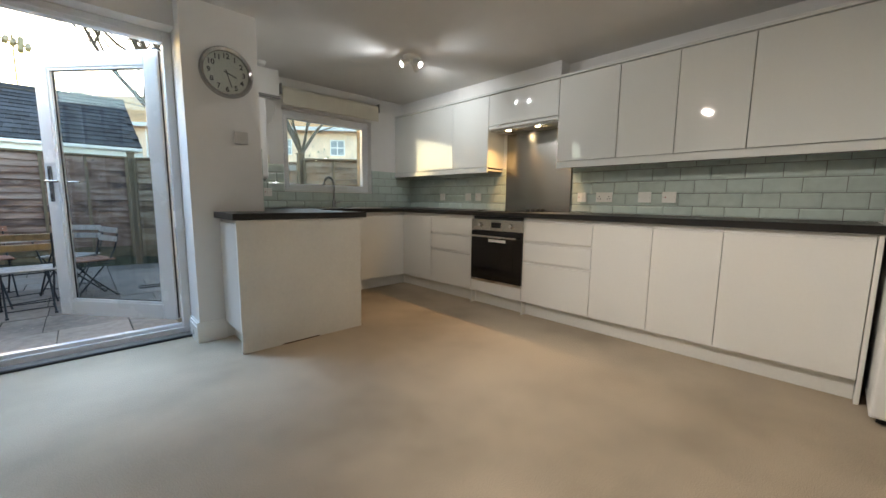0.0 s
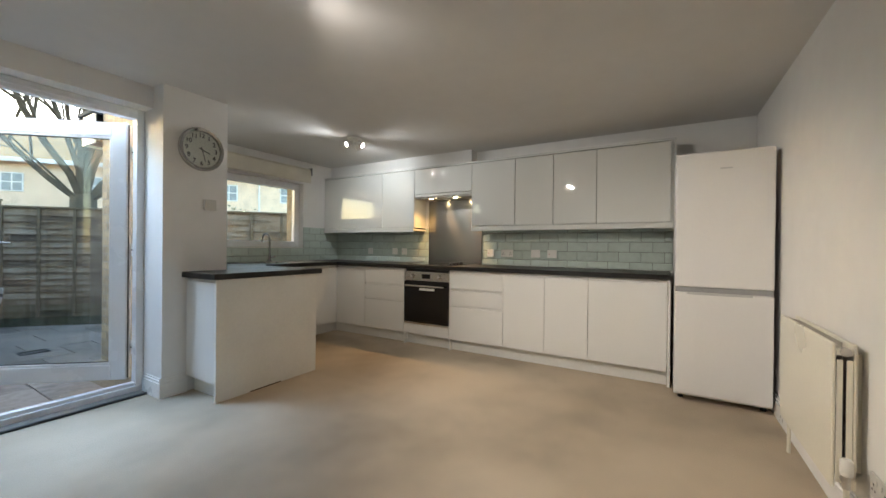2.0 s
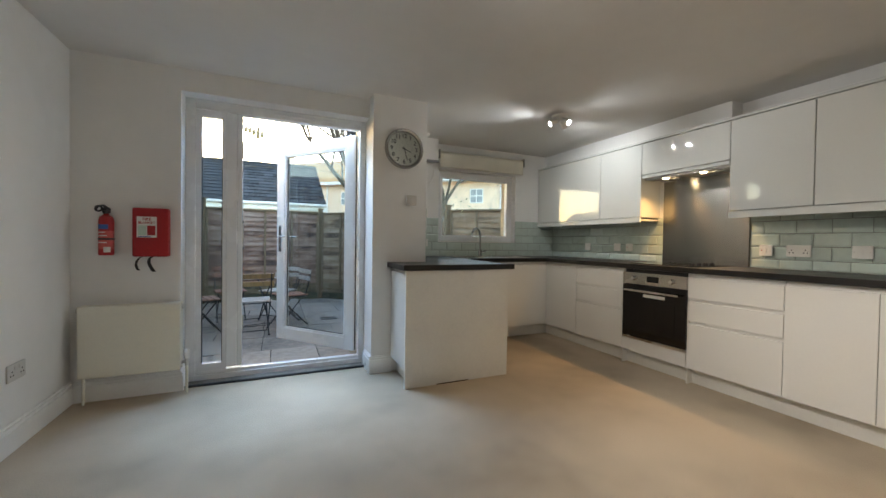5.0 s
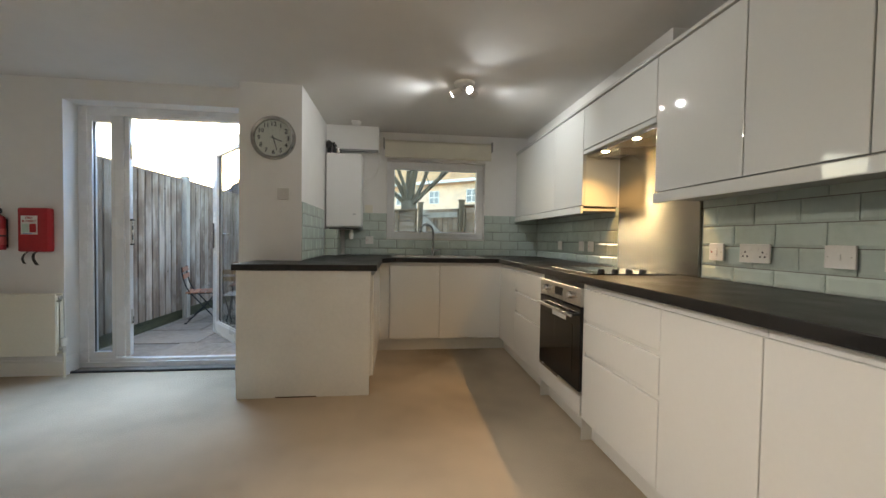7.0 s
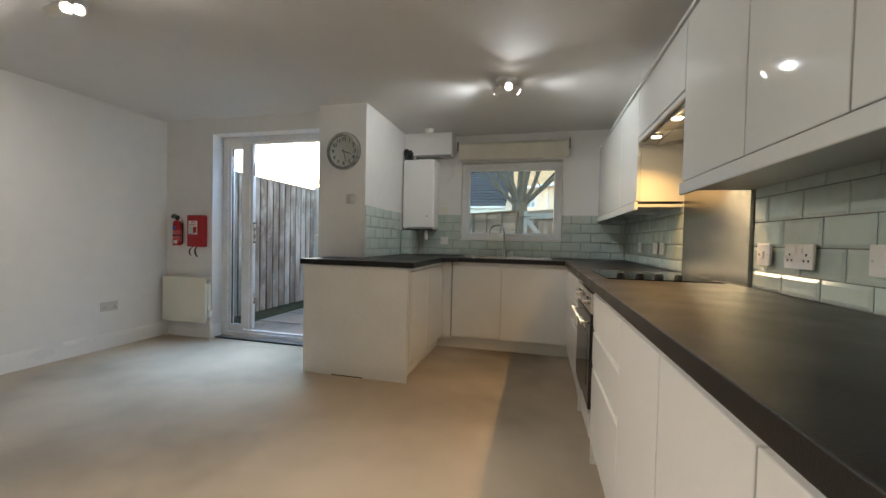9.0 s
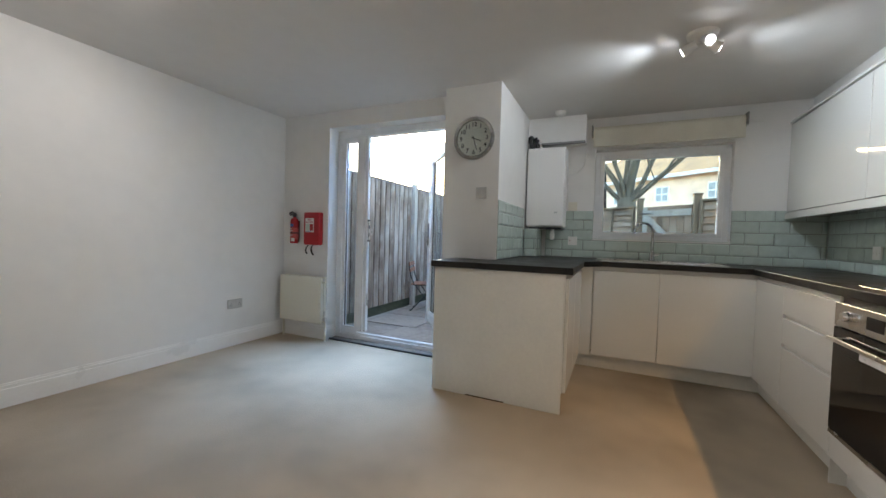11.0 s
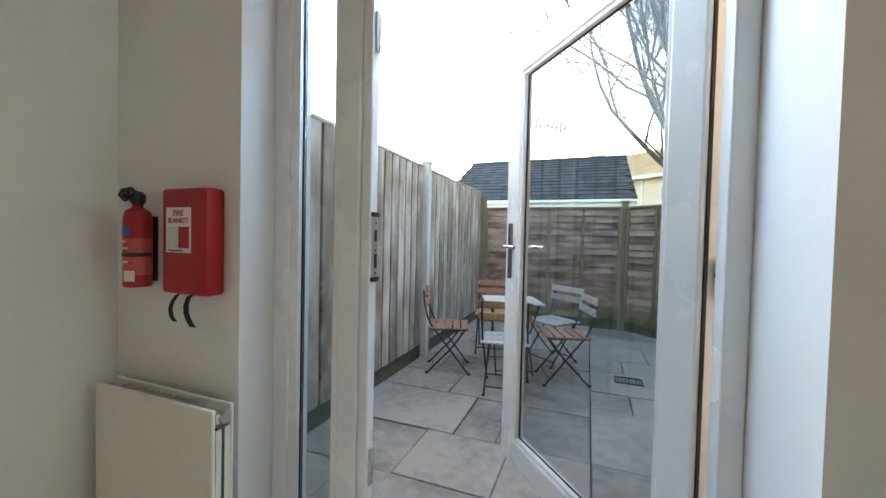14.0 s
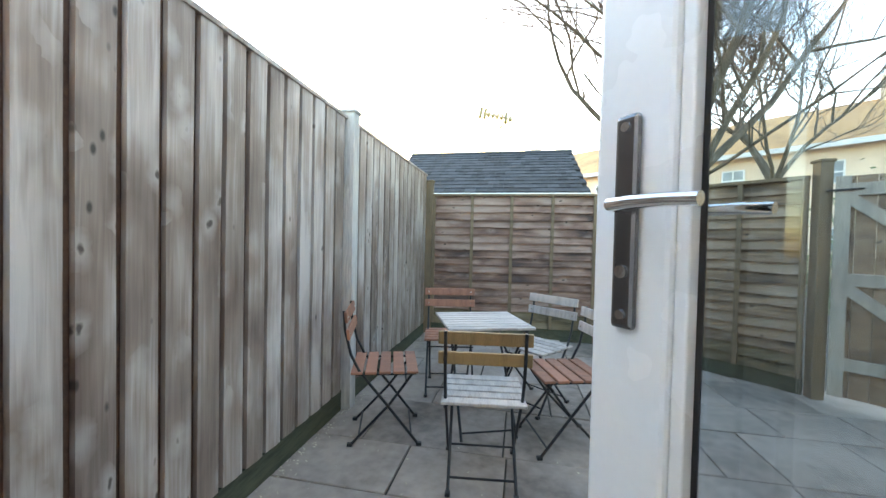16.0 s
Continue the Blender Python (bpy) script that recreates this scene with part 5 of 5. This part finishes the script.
for hnum in range(1, 13):
    a = math.tau * hnum / 12
    lettering(str(hnum), 0.047, pose(CX + 0.108 * math.sin(a), CY - 0.0135, CZ + 0.108 * math.cos(a), 90, 0, 0), INK, dial, "numeral")


def clock_hand(angle, length, width, y):
    bm = boxes((-width, y, -0.02, width, y + 0.001, length))
    bmesh.ops.transform(bm, matrix=Matrix.Translation((CX, CY, CZ)) @ pose(0, 0, 0, 0, angle, 0), verts=bm.verts[:])
    return bm


part("hour_pointer", clock_hand(111, 0.065, 0.0035, -0.017), INK, ck, "black hour pointer")
part("minute_pointer", clock_hand(164, 0.095, 0.0028, -0.020), INK, ck, "black minute pointer")
part("glass_cover", lathe([(0.0, 0.027), (0.139, 0.026), (0.139, 0.0275), (0.0, 0.0285)], (CX, CY, CZ), "-Y", 48), GLASS, ck).visible_shadow = False


# sockets and switches, built on the plane y = 0 facing -y, then turned to the wall
GREY_PLATE = material("greyed_plate", (0.56, 0.55, 0.52), 0.35, vary=0.03)


def wall_plate(name, label, m, width, kind, mat):
    u = thing(name, label, "socket" if "socket" in name else "switch", (0, 0, 0), "wall plates")
    part("plate", boxes((-width / 2, -0.010, -0.043, width / 2, -0.0005, 0.043), bevel=0.0025), mat, u, local=True)
    if kind == "double":
        for s in (-1, 1):
            part("rocker", boxes((s * 0.018 - 0.007, -0.0135, 0.012, s * 0.018 + 0.007, -0.0102, 0.032), bevel=0.0015), mat, u, local=True)
            for x, z in ((s * 0.042, 0.006), (s * 0.042 - 0.011, -0.014), (s * 0.042 + 0.011, -0.014)):
                part("pin_hole", boxes((x - 0.0035, -0.0108, z - 0.004, x + 0.0035, -0.0101, z + 0.004)), BLACK, u, local=True)
    elif kind == "switched":
        part("rocker", boxes((-0.009, -0.0145, -0.014, 0.009, -0.0102, 0.014), bevel=0.002), mat, u, local=True)
        part("indicator", boxes((-0.03, -0.0108, -0.004, -0.022, -0.0101, 0.004)), RED, u, local=True)
    elif kind == "switch":
        part("rocker", boxes((-0.006, -0.014, -0.012, 0.006, -0.0102, 0.012), bevel=0.002), mat, u, local=True)
    for s in (-1, 1):
        part("screw", lathe([(0.0, 0), (0.003, 0), (0.0028, 0.0008), (0.0, 0.0008)], (s * (width / 2 - 0.012), -0.0101, 0), "-Y", 10), STEEL, u, local=True)
    u.matrix_basis = m


TX = XR - 0.0105
for y, w, kind, nm, lab in ((2.055, 0.086, "switched", "fused_switch", "white fused switch plate with red marker on tiles"), (1.85, 0.146, "double", "double_socket", "white double socket on the sage tiles"),
                            (1.515, 0.10, "switch", "cooker_switch", "white switch plate on the sage tiles"), (1.335, 0.10, "switched", "fused_switch", "white fused switch plate on the sage tiles"),
                            (3.92, 0.086, "switch", "switch_plate", "white switch plate near the corner"), (3.48, 0.086, "switch", "switch_plate", "white switch plate beside the splashback"), (3.32, 0.086, "switched", "fused_switch", "white fused switch beside the steel splashback")):
    wall_plate(nm, lab, pose(TX - 0.0095, y, 1.055, 0, 0, -90), w, kind, WHITE_PLASTIC)
wall_plate("light_switch", "white light switch on the plastered pier", pose(1.225, 3.4045, 1.432), 0.088, "switch", GREY_PLATE)
wall_plate("double_socket", "white double socket low on the plain wall", pose(XL + 0.0005, 2.985, 0.392, 0, 0, 90), 0.146, "double", GREY_PLATE)
wall_plate("double_socket", "white double socket low on the wall by the radiator", pose(1.49, YB + 0.0005, 0.27, 0, 0, 180), 0.146, "double", GREY_PLATE)
wall_plate("fused_switch", "small white fused spur under the boiler", pose(1.80, YW - 0.011, 1.075), 0.086, "switched", WHITE_PLASTIC)
wall_plate("thermostat_switch", "small cream control box beside the boiler", pose(1.79, YW - 0.011, 1.42), 0.086, "switch", CREAM)

# smoke alarm
sm = thing("smoke_alarm", "round white smoke alarm on the ceiling", "smoke alarm", (1.68, 4.28, CEIL))
part("base", lathe([(0.0, -0.012), (0.05, -0.012), (0.052, 0.0), (0.0, 0.0)], (1.68, 4.28, CEIL - 0.0005)), WHITE_PLASTIC, sm, smooth=40)
part("cover", lathe([(0.0, -0.04), (0.028, -0.038), (0.043, -0.026), (0.045, -0.0125), (0.0, -0.0125)], (1.68, 4.28, CEIL - 0.0005)), WHITE_PLASTIC, sm, smooth=40)


FIN = material("grey_fin", (0.45, 0.43, 0.38), 0.5)


# radiators: built along x facing -y, then turned
def radiator(label, width, z0, z1, m, valve_side):
    r = thing("radiator", label, "radiator", (0, 0, 0), "radiators")
    part("front_panel", boxes((-width / 2, -0.105, z0, width / 2, -0.092, z1), bevel=0.005), CREAM, r, local=True)
    part("back_panel", boxes((-width / 2, -0.045, z0, width / 2, -0.032, z1), bevel=0.005), CREAM, r, local=True)
    fin = mesh_of("fin", boxes((0, -0.0915, z0 + 0.03, 0.002, -0.0455, z1 - 0.012)), FIN)
    for i in range(int((width - 0.14) / 0.03)):
        o = new("fin", fin)
        o.parent = r
        o.location.x = -width / 2 + 0.08 + i * 0.03
    part("header", rods(((-width / 2 + 0.01, -0.069, z1 - 0.03), (width / 2 - 0.01, -0.069, z1 - 0.03)), r=0.009), CREAM, r, local=True)
    # black sheet paints the shade in the gap between the panels
    part("gap_shade", boxes((-width / 2 + 0.02, -0.0700, z0 + 0.02, width / 2 - 0.02, -0.0680, z1 - 0.07)), BLACK, r, "black sheet standing in for the shade between the panels", local=True)
    for s in (-1, 1):
        xa, xb = sorted((s * width / 2, s * width / 2 - s * 0.004))
        for ya, yb in ((-0.0915, -0.0735), (-0.0635, -0.0455)):
            part("side_cover", boxes((xa, ya, z0 + 0.025, xb, yb, z1 - 0.062), bevel=0.001), CREAM, r, local=True)
        part("end_bridge", boxes((xa, -0.0915, z1 - 0.045, xb, -0.0455, z1 - 0.018), bevel=0.0015), CREAM, r, local=True)
        part("end_plug", rods(((s * width / 2 - s * 0.01, -0.069, z1 - 0.03), (s * width / 2 + s * 0.012, -0.069, z1 - 0.03)), r=0.017), STEEL, r, local=True)
        part("bracket", boxes((s * (width / 2 - 0.08) - 0.015, -0.0315, z0 + 0.05, s * (width / 2 - 0.08) + 0.015, -0.0005, z1 - 0.05)), CREAM, r, local=True)
    s = valve_side
    x = s * (width / 2 + 0.03)
    v = part("valve", rods(((s * width / 2, -0.069, z0 + 0.045), (x, -0.069, z0 + 0.045)), ((x, -0.069, z0 + 0.02), (x, -0.069, z0 + 0.07)), r=0.012), STEEL, r, local=True)
    part("valve_head", lathe([(0.0, 0), (0.018, 0), (0.02, 0.02), (0.019, 0.055), (0.013, 0.062), (0.0, 0.062)], (x, -0.069, z0 + 0.0705), "Z", 18), WHITE_PLASTIC, v, "white thermostatic valve head", local=True, smooth=40)
    part("pipe", rods(((x, -0.069, 0.001), (x, -0.069, z0 + 0.02)), r=0.009), CREAM, r, local=True)
    part("pipe", rods(((-s * (width / 2 - 0.02), -0.069, 0.001), (-s * (width / 2 - 0.02), -0.069, z0 + 0.01)), r=0.009), CREAM, r, local=True)
    r.matrix_basis = m


radiator("small cream panel radiator below the fire blanket", 0.55, 0.175, 0.64, pose(-0.695, YD, 0), 1)
radiator("cream double panel radiator on the wall beside the fridge", 0.76, 0.2, 0.76, pose(1.98, YB, 0, 0, 0, 180), 1)

# fire safety
WHITE_LABEL = material("white_label", (0.72, 0.70, 0.66), 0.5, vary=0.03)
BLUE = material("blue_label", (0.03, 0.10, 0.35), 0.4)
fbx = thing("fire_blanket", "red fire blanket box on the wall with black pull tapes", "fire blanket", (-0.60, YD, 0.955))
bm = boxes((-0.702, YD - 0.065, 0.955, -0.499, YD - 0.0005, 1.285), bevel=0.012)
part("case", bm, RED, fbx, smooth=40)
lab = part("label", boxes((-0.675, YD - 0.0666, 1.085, -0.565, YD - 0.0652, 1.225)), WHITE_LABEL, fbx, "white printed label")
lettering("FIRE", 0.026, pose(-0.62, YD - 0.0672, 1.207, 90, 0, 0), RED, lab)
lettering("BLANKET", 0.022, pose(-0.62, YD - 0.0672, 1.184, 90, 0, 0), RED, lab)
part("picture", boxes((-0.668, YD - 0.0676, 1.10, -0.622, YD - 0.0667, 1.165)), material("pale_green_print", (0.5, 0.6, 0.52), 0.5), lab)
part("picture", boxes((-0.617, YD - 0.0676, 1.10, -0.572, YD - 0.0667, 1.165)), RED, lab)
part("text_bar", boxes((-0.668, YD - 0.0676, 1.089, -0.60, YD - 0.0667, 1.094)), BLUE, lab)


def ribbon(points, width, thick=0.0016):
    """A flat strap that hangs along (x, y, z) points, its width along x, narrow at the start."""
    bm, rows = bmesh.new(), []
    for k, (x, y, z) in enumerate(points):
        w = width * (0.6 + 0.4 * k / (len(points) - 1)) / 2
        rows.append([bm.verts.new(v) for v in ((x - w, y, z), (x + w, y + 0.003, z), (x + w, y + 0.003 + thick, z), (x - w, y + thick, z))])
    for a, b in zip(rows, rows[1:]):
        for k in range(4):
            bm.faces.new((a[k], a[(k + 1) % 4], b[(k + 1) % 4], b[k]))
    bm.faces.new(rows[0][::-1]), bm.faces.new(rows[-1])
    bmesh.ops.recalc_face_normals(bm, faces=bm.faces[:])
    return bm


WEBBING = material("dark_grey_webbing", (0.03, 0.028, 0.026), 0.8, vary=0.2, fine=200, bump=0.2, bump_scale=300)
part("pull_tape", ribbon([(-0.652, YD - 0.035, 0.957), (-0.668, YD - 0.04, 0.945), (-0.680, YD - 0.046, 0.925), (-0.684, YD - 0.05, 0.900), (-0.678, YD - 0.05, 0.878), (-0.668, YD - 0.046, 0.862)], 0.017), WEBBING, fbx, "dark grey webbing pull tape")
part("pull_tape", ribbon([(-0.596, YD - 0.035, 0.957), (-0.611, YD - 0.042, 0.942), (-0.614, YD - 0.048, 0.918), (-0.606, YD - 0.052, 0.892), (-0.594, YD - 0.05, 0.868), (-0.585, YD - 0.046, 0.852)], 0.024), WEBBING, fbx, "dark grey webbing pull tape")
ext = thing("fire_extinguisher", "small red fire extinguisher on a wall bracket", "extinguisher", (-0.835, YD - 0.05, 0.965))
EX, EY = -0.838, YD - 0.052
part("cylinder", lathe([(0.0, 0.0), (0.036, 0.0), (0.040, 0.008), (0.040, 0.225), (0.034, 0.25), (0.016, 0.262), (0.014, 0.27), (0.0, 0.27)], (EX, EY, 0.965), "Z", 32), RED, ext, smooth=40)
part("label", lathe([(0.0402, 0.04), (0.0404, 0.045), (0.0404, 0.155), (0.0402, 0.16)], (EX, EY, 0.965), "Z", 32), material("red_print", (0.5, 0.08, 0.07), 0.4, vary=0.2, fine=90), ext, "red printed label band")


def arc_patch(cx, cy, r, a0, a1, z0, z1):
    """A thin curved label on an upright cylinder."""
    bm, n = bmesh.new(), 8
    col = [[bm.verts.new((cx + r * math.cos(radians(a0 + (a1 - a0) * i / n)), cy + r * math.sin(radians(a0 + (a1 - a0) * i / n)), z)) for z in (z0, z1)] for i in range(n + 1)]
    for a, b in zip(col, col[1:]):
        bm.faces.new((a[0], b[0], b[1], a[1]))
    return bm


part("blue_band", arc_patch(EX, EY, 0.0407, 205, 300, 1.135, 1.165), BLUE, ext, "blue label strip")
for k in range(4):
    part("text_bar", arc_patch(EX, EY, 0.0409, 210, 290 - 12 * (k % 2), 1.045 + 0.022 * k, 1.052 + 0.022 * k), WHITE_LABEL, ext, "pale printed line")
part("white_patch", arc_patch(EX, EY, 0.0407, 268, 318, 0.985, 1.02), WHITE_LABEL, ext, "white label panel")
part("valve_head", lathe([(0.014, 0), (0.022, 0.01), (0.022, 0.035), (0.012, 0.045), (0.0, 0.046)], (EX, EY, 1.235), "Z", 20), BLACK, ext, smooth=40)
part("squeeze_lever", pipe([(EX + 0.02, EY - 0.002, 1.262), (EX - 0.01, EY - 0.016, 1.288), (EX - 0.035, EY - 0.024, 1.282), (EX - 0.045, EY - 0.026, 1.262)], 0.008, 8), BLACK, ext, "black lever", smooth=50)
part("pull_ring", pipe([(EX - 0.034 + 0.017 * math.cos(k * math.tau / 12), EY - 0.018, 1.268 + 0.017 * math.sin(k * math.tau / 12)) for k in range(13)], 0.006, 8), BLACK, ext, "black ring handle", smooth=50)
part("nozzle", rods(((EX, EY - 0.02, 1.262), (EX - 0.004, EY - 0.045, 1.262)), r=0.009), BLACK, ext)
part("strap", lathe([(0.0408, 0.10), (0.042, 0.101), (0.042, 0.112), (0.0408, 0.113)], (EX, EY, 0.965), "Z", 32), BLACK, ext)
part("bracket", boxes((EX - 0.02, EY + 0.0425, 0.98, EX + 0.02, YD - 0.0005, 1.2)), BLACK, ext)

# ---- tiles, bricks and slabs ----
TW, TH, JT = 0.2, 0.1, 0.004
tile_cache = {}


def tile_mesh(w, h):
    """A bevel-edged tile facing -y, its back on y = 0."""
    key = (round(w, 3), round(h, 3))
    if key not in tile_cache:
        bm, b = bmesh.new(), min(0.012, w * 0.3, h * 0.3)
        back = [bm.verts.new(v) for v in ((0, 0, 0), (w, 0, 0), (w, 0, h), (0, 0, h))]
        mid = [bm.verts.new(v) for v in ((0, -0.005, 0), (w, -0.005, 0), (w, -0.005, h), (0, -0.005, h))]
        top = [bm.verts.new(v) for v in ((b, -0.0085, b), (w - b, -0.0085, b), (w - b, -0.0085, h - b), (b, -0.0085, h - b))]
        for lo, hi in ((back, mid), (mid, top)):
            for i in range(4):
                bm.faces.new((lo[i], lo[(i + 1) % 4], hi[(i + 1) % 4], hi[i]))
        bm.faces.new(top)
        bmesh.ops.recalc_face_normals(bm, faces=bm.faces[:])
        tile_cache[key] = mesh_of("tile", bm, TILE)
    return tile_cache[key]


def tiled(name, m, width, z0, z1, hole=None, start=0.0):
    """Half-bond tiles over a grout bed on a wall; m places the lower left corner, facing -y."""
    bed_spans = [(0, -0.002, z0, width, -0.0003, z1)] if not hole else [(0, -0.002, z0, hole[0], -0.0003, z1), (hole[1], -0.002, z0, width, -0.0003, z1), (hole[0], -0.002, z0, hole[1], -0.0003, hole[2])]
    bed = structure(name, boxes(*bed_spans), GROUT, "sage green bevelled brick tiles with dark grout", "splashback tiles")
    bed.matrix_basis = m
    r, z = 0, z0 - 0.026
    while z < z1 - 0.015:
        base = max(z, z0 + 0.002)
        h = min(z + TH - JT, z1) - base
        x = -TW + start + (TW / 2 if r % 2 else 0)
        while x < width:
            spans = [(max(x, 0.001), min(x + TW - JT, width - 0.001))]
            if hole and base + h > hole[2]:
                a, b = spans[0]
                spans = [(a, min(b, hole[0] - 0.002)), (max(a, hole[1] + 0.002), b)]
            for a, b in spans:
                if b - a > 0.012:
                    o = new("tile", tile_mesh(b - a, h))
                    o.parent = bed
                    o.matrix_basis = Matrix.Translation((a, -0.002, base)) @ pose(0, 0, 0, random.uniform(-0.25, 0.25), 0, random.uniform(-0.12, 0.12))
            x += TW
        z += TH
        r += 1
    return bed


tiled("tiles_east_near", pose(XR, 2.173, 0, 0, 0, -90), 2.173 - 0.21, WT1 + 0.001, 1.355)
tiled("tiles_east_far", pose(XR, YW, 0, 0, 0, -90), YW - 2.932, WT1 + 0.001, 1.355)
tiled("tiles_north", pose(1.53, YW, 0), XR - 0.011 - 1.53, WT1 + 0.001, 1.375, hole=(WX0 - 1.53, WX1 - 1.53, WZ0 - 0.013), start=0.07)
tiled("tiles_pier", pose(1.36, 3.41, 0, 0, 0, 90), 0.88, WT1 + 0.001, 1.375)
structure("boxing_low", boxes((1.3715, 4.305, WT1 + 0.001, 1.485, YW - 0.0115, 1.183)), WALL, "tiled pipe boxing below the boiler", "boxing")
tiled("tiles_boxing_front", pose(1.3715, 4.305, 0), 0.1135, WT1 + 0.001, 1.183)
tiled("tiles_boxing_side", pose(1.485, 4.31, 0, 0, 0, 90), 0.275, WT1 + 0.001, 1.183)

# bricks on the outer corner of the kitchen
BL, BH, BJ = 0.225, 0.075, 0.010
brick_cache = {}


def brick_mesh(w, k):
    key = (round(w, 3), k)
    if key not in brick_cache:
        rnd = random.Random(k)
        bm = boxes((0, -0.0055, 0, w, 0.003, BH - BJ))
        bmesh.ops.bevel(bm, geom=[e for e in bm.edges if e.verts[0].co.y < -0.005 and e.verts[1].co.y < -0.005], offset=0.003, segments=1, affect="EDGES")
        for v in bm.verts:
            v.co += Vector((rnd.uniform(-1, 1), rnd.uniform(-0.8, 0.8), rnd.uniform(-1, 1))) * 0.0015
        brick_cache[key] = mesh_of("brick", bm, BRICK)
    return brick_cache[key]


def brickwork(parent, m, width, z0, z1, start):
    r, z = 0, z0
    while z < z1:
        x = -start - (BL / 2 if r % 2 else 0)
        while x < width:
            a, b = max(x, 0.0), min(x + BL - BJ, width)
            if b - a > 0.03:
                o = new("brick", brick_mesh(b - a, random.randrange(3)))
                o.parent = parent
                o.matrix_basis = m @ Matrix.Translation((a, random.uniform(-0.0015, 0.0015), z))
            x += BL
        z += BH
        r += 1


outer = bpy.data.objects["wall_outer"]
brickwork(outer, pose(1.055, 4.975, 0, 0, 0, -90), 4.975 - FY1 - 0.03, GROUND + 0.005, 2.42, 0.0)
brickwork(outer, pose(1.9055, 4.970, 0, 0, 0, 180), 0.8555, GROUND + 0.005, 2.05, 0.147)

# paving slabs in random courses
pav = structure("pavement", boxes((FENX - 0.1, FY1 + 0.121, GROUND - 0.034, 6.0, 9.6, GROUND - 0.012)), SOIL, "worn grey-brown stone patio paving slabs", "paving")
slab_rnd = random.Random(21)
slab_cache = {}


def slab_mesh(w, d):
    key = (round(w, 2), round(d, 2))
    if key not in slab_cache:
        bm = boxes((0.0045, 0.0045, -0.012, w - 0.0045, d - 0.0045, 0.0))
        top = [e for e in bm.edges if e.verts[0].co.z > -0.001 and e.verts[1].co.z > -0.001]
        bmesh.ops.bevel(bm, geom=top, offset=0.004, segments=1, affect="EDGES")
        for v in bm.verts:
            v.co.x += slab_rnd.uniform(-0.003, 0.003)
            v.co.y += slab_rnd.uniform(-0.003, 0.003)
        slab_cache[key] = mesh_of("slab", bm, SLAB)
    return slab_cache[key]




def slab_course(y0, y1, edges):
    """One course of slabs between two joints, split at the given edges."""
    for x0, x1 in zip(edges, edges[1:]):
        if y1 > (9.2 if x0 < 1.0 else 9.45 - (x0 - 1.1) * 0.9):
            continue
        o = new("slab", slab_mesh(x1 - x0, y1 - y0))
        o.parent = pav
        o.matrix_basis = pose(x0, y0, GROUND + slab_rnd.uniform(-0.003, 0.003), slab_rnd.uniform(-0.3, 0.3), slab_rnd.uniform(-0.3, 0.3), 0)


W0 = FENX + 0.012
for course in ((3.89, 4.56, (W0, -0.72, 0.17, 0.62, 1.04)), (4.56, 5.10, (W0, -0.44, 0.13, 0.62, 1.04)), (5.10, 5.74, (W0, -0.26, 0.03, 0.62)), (5.74, 6.20, (W0, -0.53, 0.04, 0.62)),
               (6.20, 6.82, (W0, -0.86, 0.02, 0.62)), (6.82, 7.42, (W0, -0.55, 0.34, 0.62)), (7.42, 7.88, (W0, -0.88, -0.24, 0.36, 0.62)), (7.88, 8.50, (W0, -0.60, 0.0, 0.62)), (8.50, 9.05, (W0, -0.29, 0.3, 0.62)),
               (5.00, 5.10, (1.04, 1.83, 2.73, 3.60)), (5.10, 5.92, (0.62, 1.23, 1.83, 2.73, 3.30, 4.20)), (5.92, 6.30, (0.62, 0.93, 1.52, 2.12, 3.02, 3.60, 4.20)), (6.30, 6.88, (0.62, 1.22, 1.54, 2.14, 2.74, 3.34, 3.9)),
               (6.88, 7.34, (0.62, 0.94, 1.84, 2.44, 3.04, 3.64)), (7.34, 7.94, (0.62, 1.22, 1.78, 2.38, 2.98)), (7.94, 8.40, (0.62, 1.5, 2.1, 2.6)), (8.40, 9.0, (0.62, 1.2, 1.8)), (9.0, 9.45, (0.62, 1.1))):
    slab_course(*course)

# leaf litter and grit along the fence foot
litter = bmesh.new()
for i in range(800):
    x, y = FENX + 0.03 + abs(random.gauss(0, 0.05)), random.uniform(3.9, 9.3)
    if i % 2:
        x, y = random.uniform(-1.0, 2.2), random.uniform(4.2, 8.5)
    s = random.uniform(0.004, 0.012)
    a = random.uniform(0, math.tau)
    v = [litter.verts.new((x + s * math.cos(a + k) * (1 if j % 2 else 0.45), y + s * math.sin(a + k) * (1 if j % 2 else 0.45), GROUND + 0.003 + 0.002 * j)) for j, k in enumerate((0, 1.57, 3.14, 4.71))]
    litter.faces.new(v)
tagged(structure("leaf_litter", litter, material("dry_leaf", (0.45, 0.40, 0.30), 0.8, vary=0.3), "scattered pale grit and dry leaf bits", "litter"), kind="stuff")
